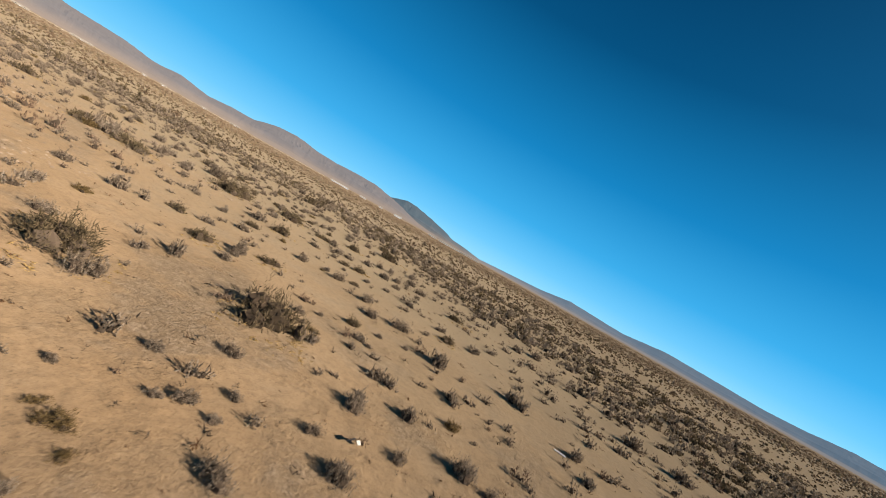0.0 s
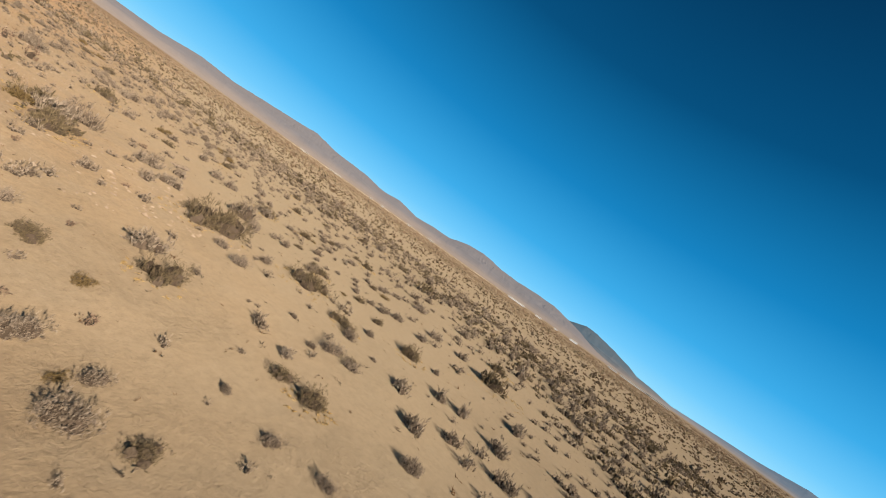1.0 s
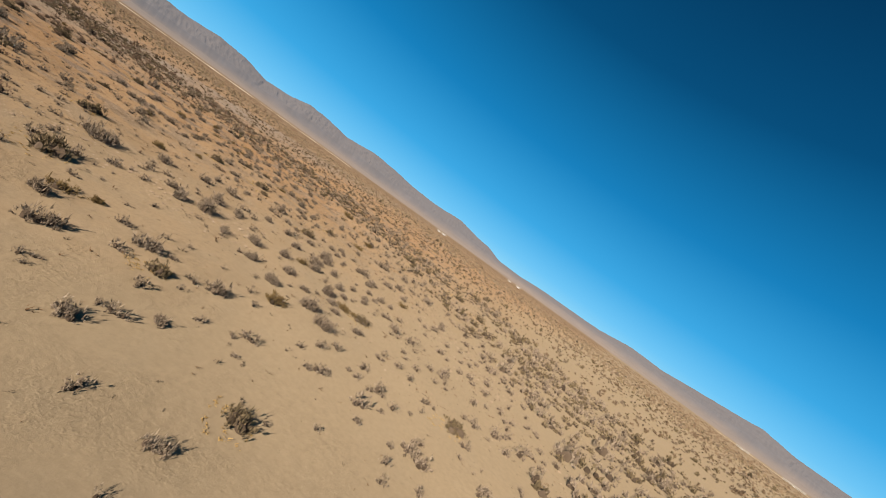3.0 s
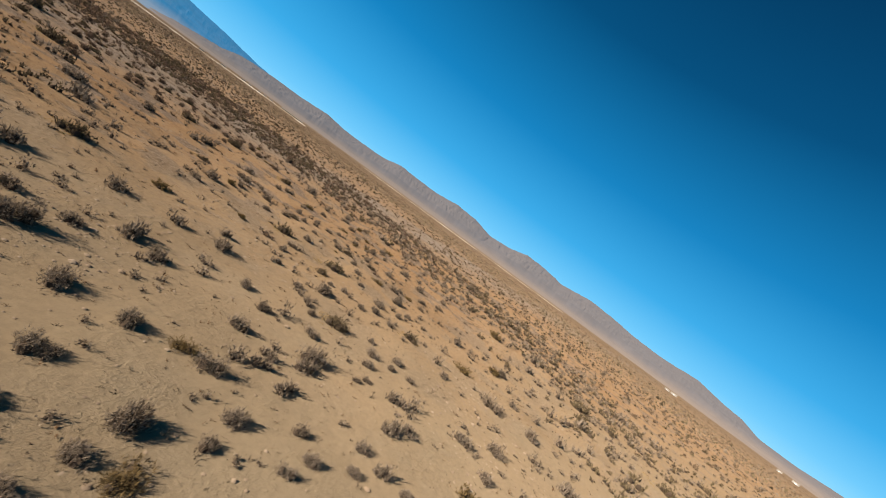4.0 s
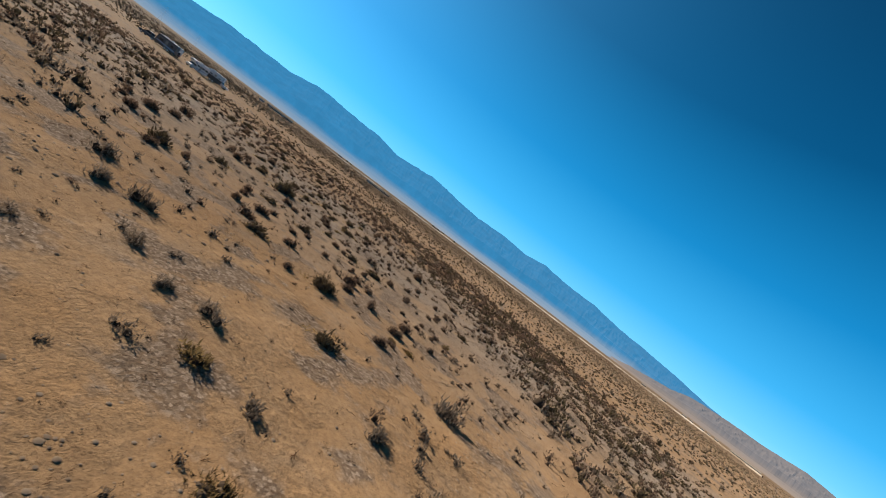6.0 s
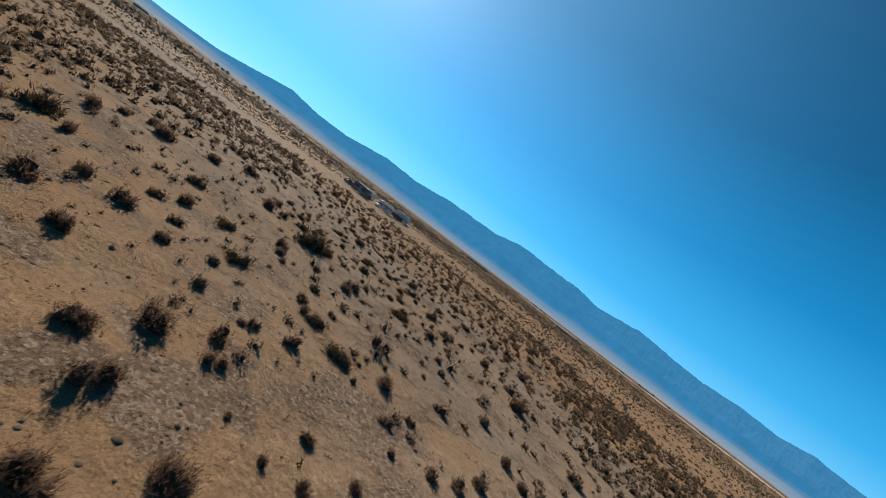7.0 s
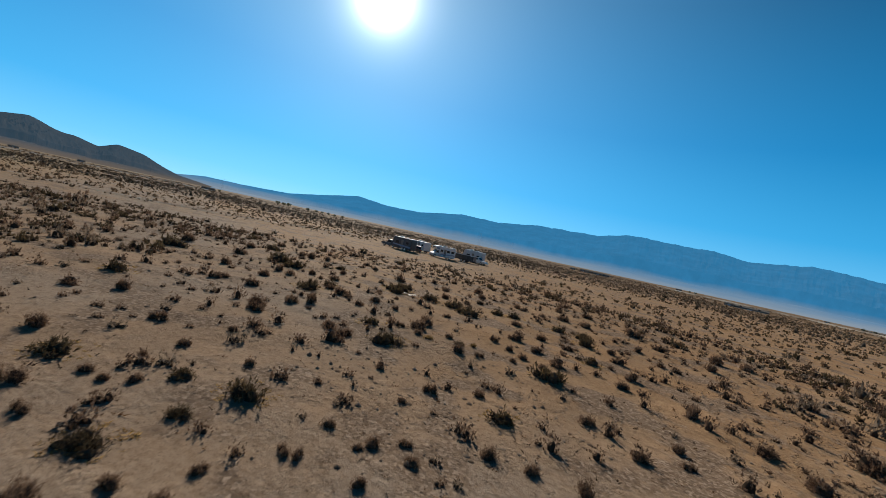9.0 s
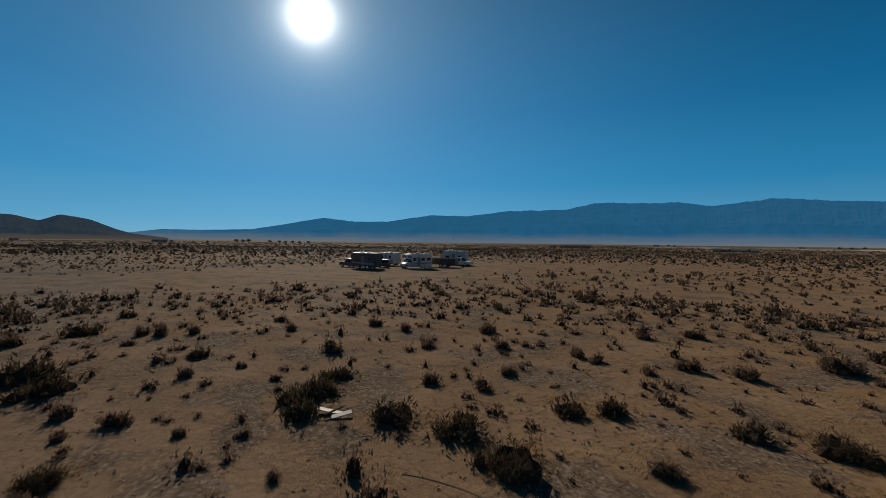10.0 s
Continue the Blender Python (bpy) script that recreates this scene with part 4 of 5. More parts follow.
DRY_FAR_A = [(-10.6, 12.8, 0.39), (-20.5, 22.9, 0.65), (-30.1, 32.2, 0.46), (-32.8, 39.2, 0.57), (-30.8, 33.0, 0.36), (-46.8, 42.9, 0.42), (-43.0, 25.3, 0.57), (-61.5, 36.2, 0.71),
    (-56.5, 36.5, 0.58), (-73.5, 30.1, 1.00), (-47.2, 25.0, 0.45), (-57.0, 27.5, 0.43), (-60.2, 28.1, 0.41), (-49.3, 18.7, 0.51), (-69.9, 16.2, 0.58), (-59.3, 13.9, 0.61),
    (-68.1, 12.2, 0.62), (-62.5, 16.3, 0.43), (-65.9, 16.1, 0.44), (-63.3, -4.9, 0.47), (-51.6, -33.1, 0.63), (-44.8, -28.6, 0.52), (-24.1, -43.3, 0.29)]
PLACED = {k: (near, far) for k, near, far in (("c", CREOSOTE_NEAR_A + CREOSOTE_NEAR_B, CREOSOTE_FAR_A + CREOSOTE_FAR_B + CREOSOTE_FAR_C), ("g", BURRO_NEAR_A + BURRO_NEAR_B + BURRO_NEAR_C + BURRO_NEAR_D + BURRO_NEAR_E, BURRO_FAR_A + BURRO_FAR_B + BURRO_FAR_C + BURRO_FAR_D + BURRO_FAR_E), ("b", BURSAGE_NEAR_A + BURSAGE_NEAR_B + BURSAGE_NEAR_C, BURSAGE_FAR_A + BURSAGE_FAR_B + BURSAGE_FAR_C + BURSAGE_FAR_D + BURSAGE_FAR_E + BURSAGE_FAR_F + BURSAGE_FAR_G), ("y", DRY_NEAR_A, DRY_FAR_A))}
spots = []


def place_bushes():
    for kind, (name, label, category, group, material, shapes, core, fringe, leaves, fill_in, tall) in KINDS.items():
        for share, size, stems, places in ((1.0, 1.0, 20, PLACED[kind][0]), (0.28, 1.42, 8, PLACED[kind][1])):
            protos = [None] * len(shapes)
            for n, (x, y, r) in enumerate(places):
                s = n % len(shapes)
                m = Matrix.LocRotScale((x, y, float(ground_z(x, y)) - 0.01), Euler((0, 0, n * 2.4)), (r * 1.12, r * (0.95 + 0.25 * ((n * 7) % 10) / 10), r * tall * (0.85 + 0.3 * ((n * 3) % 10) / 10)))
                spots.append((x, y, r))
                if protos[s] is None:
                    h, c = shapes[s]
                    protos[s] = bush_proto(name, label, category, group, material, (stems, int(core * share), int(fringe * share), int(leaves * share), h, 0.145 * size, 0.0100 * size ** 3, c, fill_in))
                    protos[s].matrix_basis = m
                else:
                    copy_thing(protos[s], Matrix.Identity(4)).matrix_basis = m


place_bushes()


def scatter(name, template_v, template_f, x, y, r, zs, material, label, category, under=None):
    """Many small plants or stones as one mesh: templates turned, sized and set on the ground."""
    vs, fs, ms, base = [], [], [], 0
    pick = rng.integers(len(template_v), size=len(x))
    for k, (tv, tf) in enumerate(zip(template_v, template_f)):
        tf, split = tf if isinstance(tf, tuple) else (tf, 0)
        sel = np.flatnonzero(pick == k)
        if not len(sel):
            continue
        a = rng.uniform(0, 2 * math.pi, len(sel))[:, None]
        c, s = np.cos(a), np.sin(a)
        R, Z = r[sel][:, None], (r[sel] * zs[sel])[:, None]
        px = (tv[:, 0] * c - tv[:, 1] * s) * R + x[sel][:, None]
        py = (tv[:, 0] * s + tv[:, 1] * c) * R + y[sel][:, None]
        pz = tv[:, 2] * Z + ground_z(x[sel], y[sel])[:, None]
        vs.append(np.stack([px, py, pz], -1).reshape(-1, 3))
        fs.append((tf[None] + (np.arange(len(sel)) * len(tv))[:, None, None]).reshape(-1, 3) + base)
        ms.append(np.tile(np.arange(len(tf)) < split, len(sel)))
        base += len(sel) * len(tv)
    v, f = np.concatenate(vs), np.concatenate(fs)
    me = bpy.data.meshes.new(name)
    me.vertices.add(len(v))
    me.vertices.foreach_set("co", v.ravel())
    me.loops.add(f.size)
    me.loops.foreach_set("vertex_index", f.ravel())
    me.polygons.add(len(f))
    me.polygons.foreach_set("loop_start", np.arange(0, f.size, 3))
    me.update(calc_edges=True)
    me.materials.append(material)
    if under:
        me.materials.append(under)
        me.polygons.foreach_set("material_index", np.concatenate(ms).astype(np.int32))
    return tagged(new(name, me), label, category, kind="stuff")


def triangles(v, f):
    out = []
    for p in f:
        for k in range(1, len(p) - 1):
            out.append((p[0], p[k], p[k + 1]))
    return np.array(v, float), np.array(out, int)


def bush_template(stems, core, fringe, leaves, height, long, wide, clumps, fill_in=0.5, sprig=4):
    sv, sf, lv, lf = brush_parts(stems, core, fringe, leaves, height, long, wide, clumps, fill_in, sprig, 5)
    n = len(sv)
    v, f = triangles(sv + lv, sf + [tuple(i + n for i in p) for p in lf])
    return v, (f, sum(len(p) - 2 for p in sf))


def far_template(ends):
    """A far bush: a low ragged mound of broad leafy twig ends."""
    v, f = [], []
    for k in range(ends):
        az, up = rng.uniform(0, 2 * math.pi), rng.uniform(0.0, 1.0)
        flat = math.sqrt(1 - up * up)
        o = np.array((math.cos(az) * flat, math.sin(az) * flat, up * 0.8))
        way = o * 0.8 + rng.normal(0, 0.4, 3) + np.array((0, 0, 0.3))
        way = way / np.linalg.norm(way)
        at = o * rng.uniform(0.15, 0.55)
        at[2] = max(at[2], 0.0)
        blade(v, f, at, way, rng.uniform(0.32, 0.5), rng.uniform(0.18, 0.28))
    return triangles(v, f)


def speck_template():
    """A bush too far off to show more than its low ragged mound."""
    v = [(math.cos(a) * q, math.sin(a) * q, -0.05) for a, q in ((k * 1.257 + rng.uniform(-0.3, 0.3), rng.uniform(0.7, 1.1)) for k in range(5))]
    v.append((rng.uniform(-0.3, 0.3), rng.uniform(-0.3, 0.3), rng.uniform(0.7, 1.0)))
    return np.array(v), np.array([(k, (k + 1) % 5, 5) for k in range(5)])


# bare ground: the track and the trampled place round the camp
BARE = [(44, 14, 12), (50, 0, 13), (50, -15, 14), (46, -30, 15), (42, -46, 16), (42, -62, 18), (48, -78, 20), (50, -94, 20), (44, -112, 18), (34, -128, 14), (20, -142, 12)]


def density(x, y):
    n = 0.5 + 0.28 * np.sin(x * 0.045 + 1.7 * np.sin(y * 0.03)) + 0.28 * np.sin(y * 0.05 + 1.5 * np.sin(x * 0.037 + 1))
    n = np.clip(0.55 + 0.6 * n, 0.2, 1.2)
    for bx, by, br in BARE:
        n = n * np.clip((np.hypot(x - bx, y - by) / br) - 0.55, 0.02, 1)
    return n


def fill(count, half, keep):
    """Random spots in a square round the flight, by density, away from the placed bushes."""
    x, y = rng.uniform(-half, half, count) - 20, rng.uniform(-half, half, count)
    ok = rng.random(count) < density(x, y) * keep
    x, y = x[ok], y[ok]
    near = np.full(len(x), 1e9)
    room = np.full(len(x), 1e9)
    for sx, sy, sr in spots:
        d = np.hypot(x - sx, y - sy)
        near = np.minimum(near, d)
        room = np.minimum(room, d - sr)
    return x, y, near, room


def brush_fields():
    mids = {k: [bush_template(*a) for a in shapes] for k, shapes in {
        "c": [(0, 1, 48, 6, 0.75, 0.24, 0.085, 3, 0.42), (0, 1, 48, 6, 0.85, 0.24, 0.085, 2, 0.45), (0, 1, 48, 6, 0.65, 0.24, 0.085, 3, 0.42)],
        "g": [(0, 1, 52, 0, 0.8, 0.24, 0.08, 2, 0.44), (0, 1, 52, 0, 0.7, 0.24, 0.08, 3, 0.4), (0, 1, 52, 0, 0.9, 0.24, 0.08, 1, 0.48), (0, 1, 52, 0, 0.75, 0.24, 0.08, 2, 0.44)],
        "t": [(0, 4, 128, 0, 0.85, 0.17, 0.048, 2, 0.45), (0, 4, 128, 0, 0.75, 0.17, 0.048, 3, 0.4), (0, 4, 128, 0, 0.95, 0.17, 0.048, 1, 0.48), (0, 4, 128, 0, 0.8, 0.17, 0.048, 4, 0.4)],
        "s": [(0, 3, 130, 0, 0.75, 0.2, 0.042, 2, 0.36), (0, 3, 130, 0, 0.65, 0.2, 0.042, 3, 0.34), (0, 3, 130, 0, 0.85, 0.2, 0.042, 1, 0.38), (0, 3, 130, 0, 0.7, 0.2, 0.042, 4, 0.34)]}.items()}
    # middle distance
    x, y, near, room = fill(56000, 85, 0.6)
    beside = np.full(len(x), 1e9)
    for kind in PLACED:
        for sx, sy, sr in PLACED[kind][0]:
            beside = np.minimum(beside, np.hypot(x - sx, y - sy))
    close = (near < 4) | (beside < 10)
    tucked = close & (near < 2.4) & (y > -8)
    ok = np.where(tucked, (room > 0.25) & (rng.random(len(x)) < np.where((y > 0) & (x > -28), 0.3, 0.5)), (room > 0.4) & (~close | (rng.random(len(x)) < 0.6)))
    dist = np.hypot(x + 20, y)
    ok &= dist < 85
    x, y, tucked, close = x[ok], y[ok], tucked[ok], close[ok]
    r = np.clip(rng.lognormal(-1.08, 0.42, len(x)), 0.14, 1.05)
    r = np.where(close, np.clip(rng.lognormal(-1.35, 0.36, len(x)), 0.1, 0.5), r)
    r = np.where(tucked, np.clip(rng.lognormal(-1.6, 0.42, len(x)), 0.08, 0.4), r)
    kind = rng.random(len(x))
    west = np.clip(0.5 - y / 60, 0, 1)
    brown = rng.random(len(x)) < west * 0.8
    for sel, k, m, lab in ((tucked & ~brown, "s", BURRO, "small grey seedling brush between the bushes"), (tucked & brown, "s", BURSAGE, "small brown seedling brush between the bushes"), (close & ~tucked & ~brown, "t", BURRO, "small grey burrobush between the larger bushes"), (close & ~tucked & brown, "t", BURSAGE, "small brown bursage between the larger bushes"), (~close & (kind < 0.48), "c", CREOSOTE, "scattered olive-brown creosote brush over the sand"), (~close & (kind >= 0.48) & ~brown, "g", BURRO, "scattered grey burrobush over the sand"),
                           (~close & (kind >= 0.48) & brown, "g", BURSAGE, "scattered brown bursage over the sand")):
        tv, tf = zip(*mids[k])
        scatter("desert_brush", tv, tf, x[sel], y[sel], r[sel], rng.uniform(1.4, 2.0, sel.sum()), m, lab, "brush", INNER_SHADE)
    # far
    x, y, near, room = fill(240000, 400, 0.6)
    dist = np.hypot(x + 20, y)
    r = np.clip(rng.lognormal(-1.08, 0.42, len(x)), 0.18, 1.1)
    kind = rng.random(len(x))
    for lo, hi, forms in ((85, 170, [far_template(15) for _ in range(5)]), (170, 400, [speck_template() for _ in range(5)])):
        tv, tf = zip(*forms)
        ring = (dist > lo) & (dist <= hi)
        for sel, m, lab in ((ring & (kind < 0.3), FARGREY, "far grey brush covering the plain"), (ring & (kind >= 0.3) & (kind < 0.7), FARBRUSH, "far brown brush covering the plain"), (ring & (kind >= 0.7), CREOSOTE, "far olive-brown brush covering the plain")):
            scatter("far_brush", tv, tf, x[sel], y[sel], r[sel], rng.uniform(1.0, 1.5, sel.sum()), m, lab, "brush")
    # distant clumps, too far to tell apart
    x, y, near, room = fill(90000, 1100, 0.6)
    dist = np.hypot(x + 20, y)
    ok = (dist > 390) & (dist < 1100) & (rng.random(len(x)) < np.clip(700 / dist - 0.35, 0.1, 1))
    x, y = x[ok], y[ok]
    tv, tf = zip(*[speck_template() for _ in range(5)])
    scatter("distant_brush", tv, tf, x, y, rng.uniform(0.6, 1.9, len(x)), rng.uniform(0.5, 0.8, len(x)), FARBRUSH, "distant brown brush clumps on the plain", "brush")
    # dry tufts and twigs between the bushes
    tufts = [bush_template(0, 0, 9, 0, 0.6, 0.9, 0.075, 2) for _ in range(5)]
    x, y, near, room = fill(150000, 80, 0.7)
    ok = (near < 8) & (room > 0.0) & (rng.random(len(x)) < np.where((y > 8) & (x > -34), 0.25, 1.0))
    x, y = x[ok], y[ok]
    tv, tf = zip(*tufts)
    size = np.clip(rng.lognormal(-2.6, 0.5, len(x)), 0.03, 0.2)
    red = rng.random(len(x)) < 0.5
    for sel, m, lab in ((red, RUST, "small rusty dry tufts strewn on the sand"), (~red, BARK_AND_SHADE, "small brown dry tufts and twigs strewn on the sand")):
        scatter("dry_tufts", tv, tf, x[sel], y[sel], size[sel], rng.uniform(0.4, 0.9, sel.sum()), m, lab, "dry grass")
    # bleached straw and shed leaves lying under the creosotes
    at = np.array([(x, y, r) for x, y, r in PLACED["c"][0] + PLACED["c"][1] if r > 0.4])
    many = np.clip((at[:, 2] * 55).astype(int), 20, 60)
    c = np.repeat(at, many, axis=0)
    turn, out = rng.uniform(0, 2 * math.pi, len(c)), np.sqrt(rng.uniform(0.1, 1, len(c))) * 1.55
    x, y = c[:, 0] + np.cos(turn) * out * c[:, 2] + 0.25 * c[:, 2], c[:, 1] + np.sin(turn) * out * c[:, 2] - 0.3 * c[:, 2]
    tv, tf = zip(*[bush_template(0, 0, 12, 0, 0.35, 0.8, 0.12, 3) for _ in range(4)])
    scatter("straw_litter", tv, tf, x, y, rng.uniform(0.06, 0.16, len(x)), rng.uniform(0.3, 0.7, len(x)), STRAW, "ochre straw and shed leaves lying round the creosotes", "dry grass")
    # clods and stones in the rougher stretch
    rock = [(np.array([(1, 0, 0.1), (0.2, 0.9, 0.15), (-0.9, 0.3, 0.1), (-0.4, -0.8, 0.12), (0.6, -0.7, 0.1), (0.1, 0.1, h), (0, 0, -0.3)], float),
             np.array([(0, 1, 5), (1, 2, 5), (2, 3, 5), (3, 4, 5), (4, 0, 5)])) for h in (0.6, 0.8, 0.45)]
    x, y, near, room = fill(420000, 75, 0.9)
    rough = np.sin(x * 0.35 + 1.4 * np.sin(y * 0.23)) + np.sin(y * 0.31 + 1.7 * np.sin(x * 0.19))
    ok = (near < 8) & (x < -12) & (rng.random(len(x)) < np.clip(rough * 0.8 + 0.15, 0.1, 0.95)) & ((y < 28) | (x < -34))
    x, y = x[ok], y[ok]
    tv, tf = zip(*rock)
    scatter("stones", tv, tf, x, y, np.clip(rng.lognormal(-3.35, 0.5, len(x)), 0.012, 0.12), rng.uniform(0.6, 1.2, len(x)), STONE, "loose clods and stones on the sand", "stones")


brush_fields()


# ---------------------------------------------------------------- camp vehicles
def part(name, bm, material, parent, label=""):
    me = bpy.data.meshes.new(name)
    bm.to_mesh(me)
    bm.free()
    me.materials.append(material)
    ob = new(name, me)
    ob.parent = parent
    return tagged(ob, label) if label else ob


def box_bm(x0, x1, y0, y1, z0, z1, bevel=0.0):
    bm = bmesh.new()
    bmesh.ops.create_cube(bm, size=1, matrix=Matrix.LocRotScale(((x0 + x1) / 2, (y0 + y1) / 2, (z0 + z1) / 2), None, (x1 - x0, y1 - y0, z1 - z0)))
    if bevel:
        bmesh.ops.bevel(bm, geom=bm.edges[:], offset=bevel, segments=2, affect="EDGES")
    return bm


def prism_bm(outline, y0, y1, bevel=0.0):
    """A side outline (x, z) drawn out across the width."""
    bm = bmesh.new()
    a = [bm.verts.new((x, y0, z)) for x, z in outline]
    b = [bm.verts.new((x, y1, z)) for x, z in outline]
    bm.faces.new(a)
    bm.faces.new(b[::-1])
    n = len(a)
    for i in range(n):
        bm.faces.new((a[i], b[i], b[(i + 1) % n], a[(i + 1) % n]))
    bmesh.ops.recalc_face_normals(bm, faces=bm.faces[:])
    if bevel:
        bmesh.ops.bevel(bm, geom=bm.edges[:], offset=bevel, segments=2, affect="EDGES")
    return bm


def wheel(parent, x, y, r=0.38, w=0.25):
    side = 1 if y > 0 else -1
    hub = new("wheel")
    hub.parent = parent
    hub.location = (x, y, r)
    bm = bmesh.new()
    bmesh.ops.create_cone(bm, segments=24, radius1=r, radius2=r, depth=w, cap_ends=True, matrix=Matrix.Rotation(radians(90), 4, "X"))
    bmesh.ops.bevel(bm, geom=bm.edges[:], offset=0.03, segments=2, affect="EDGES")
    part("tyre", bm, RUBBER, hub)
    bm = bmesh.new()
    bmesh.ops.create_cone(bm, segments=16, radius1=r * 0.6, radius2=r * 0.5, depth=0.05, cap_ends=True, matrix=Matrix.Translation((0, side * (w / 2 + 0.01), 0)) @ Matrix.Rotation(radians(90), 4, "X"))
    part("rim", bm, ALLOY, hub)


def thing(name, label, category, x, y, turn, group=""):
    root = new(name)
    root.matrix_basis = pose(x, y, float(ground_z(x, y)) - 0.02, 0, 0, turn)
    return tagged(root, label, category, group)


def pane(name, parent, x0, x1, y0, y1, z0, z1, material=None):
    return part(name, box_bm(x0, x1, y0, y1, z0, z1, 0.008), material or GLASS, parent)


def pickup(label, x, y, turn, paint):
    t = thing("pickup_truck", label, "truck", x, y, turn)
    part("body", prism_bm([(-2.85, 0.55), (-2.85, 1.05), (-0.75, 1.08), (-0.75, 1.0), (1.1, 1.1), (2.7, 1.02), (2.85, 0.9), (2.85, 0.5), (2.3, 0.42), (-2.3, 0.42)], -0.95, 0.95, 0.05), paint, t)
    part("cab", prism_bm([(-0.8, 1.05), (-0.7, 1.82), (0.55, 1.86), (1.25, 1.1)], -0.85, 0.85, 0.06), paint, t)
    part("bed_liner", box_bm(-2.75, -0.9, -0.8, 0.8, 1.04, 1.09, 0.01), BLACK, t)
    for s in (-1, 1):
        pane("side_window", t, -0.6, 0.0, min(s * 0.84, s * 0.865), max(s * 0.84, s * 0.865), 1.2, 1.7)
        pane("side_window", t, 0.08, 0.6, min(s * 0.84, s * 0.865), max(s * 0.84, s * 0.865), 1.2, 1.7)
        part("headlight", box_bm(2.78, 2.88, s * 0.75 - 0.15, s * 0.75 + 0.15, 0.78, 0.95, 0.02), HEAD, t)
        part("tail_light", box_bm(-2.88, -2.8, s * 0.85 - 0.07, s * 0.85 + 0.07, 0.75, 1.0, 0.01), LAMP, t)
        for wx in (-1.75, 1.8):
            wheel(t, wx, s * 0.84)
    part("windscreen", prism_bm([(0.62, 1.78), (1.2, 1.16), (1.24, 1.16), (0.66, 1.8)], -0.75, 0.75), GLASS, t)
    pane("rear_window", t, -0.79, -0.765, -0.65, 0.65, 1.25, 1.7)
    part("bumper", box_bm(2.8, 2.98, -0.92, 0.92, 0.45, 0.65, 0.03), ALLOY, t)
    return t


def trailer(label, x, y, turn, paint, length=6.0, height=2.9, stripe=True, roof=WHITE):
    t = thing("travel_trailer", label, "trailer", x, y, turn)
    h, w = length / 2, 1.22
    part("body", prism_bm([(-h, 0.5), (-h, height - 0.05), (h - 0.35, height), (h, height - 0.5), (h + 0.12, 1.2), (h, 0.5)], -w, w, 0.05), paint, t)
    part("roof", prism_bm([(-h - 0.02, height - 0.03), (-h, height + 0.04), (h - 0.4, height + 0.07), (h - 0.3, height - 0.02)], -w - 0.02, w + 0.02, 0.015), roof, t)
    part("roof_vent", box_bm(-0.9, -0.3, -0.3, 0.3, height + 0.03, height + 0.25, 0.04), WHITE, t)
    part("air_conditioner", box_bm(0.6, 1.5, -0.4, 0.4, height + 0.03, height + 0.36, 0.08), WHITE, t)
    part("chassis", box_bm(-h + 0.1, h - 0.1, -0.9, 0.9, 0.36, 0.52, 0.01), BLACK, t)
    part("tongue", prism_bm([(h, 0.42), (h + 1.1, 0.42), (h + 1.1, 0.52), (h, 0.52)], -0.08, 0.08), BLACK, t)
    for s in (-1, 1):
        y0, y1 = (w, w + 0.02) if s > 0 else (-w - 0.02, -w)
        pane("side_window", t, 0.9, 1.9, y0, y1, 1.5, 2.1)
        pane("side_window", t, -1.9, -1.2, y0, y1, 1.6, 2.1)
        part("entry_door", box_bm(-0.4, 0.3, y0, y1, 0.6, 2.45, 0.01), CREAM if paint is not CREAM else WHITE, t)
        if stripe:
            part("stripe", prism_bm([(-h + 0.05, 0.7), (-h + 0.05, 1.15), (h - 0.2, 1.35), (h - 0.1, 1.15)], y0 - 0.004 if s < 0 else y0, y1 if s < 0 else y1 + 0.004), STRIPE, t)
        for wx in (-0.75, 0.05):
            wheel(t, wx - 0.3, s * 1.05, 0.36, 0.22)
        part("tail_light", box_bm(-h - 0.03, -h + 0.02, s * 1.05 - 0.06, s * 1.05 + 0.06, 0.8, 1.2, 0.01), LAMP, t)
    part("ramp_door", box_bm(-h - 0.03, -h, -1.05, 1.05, 0.65, height - 0.35, 0.01), paint, t)
    return t


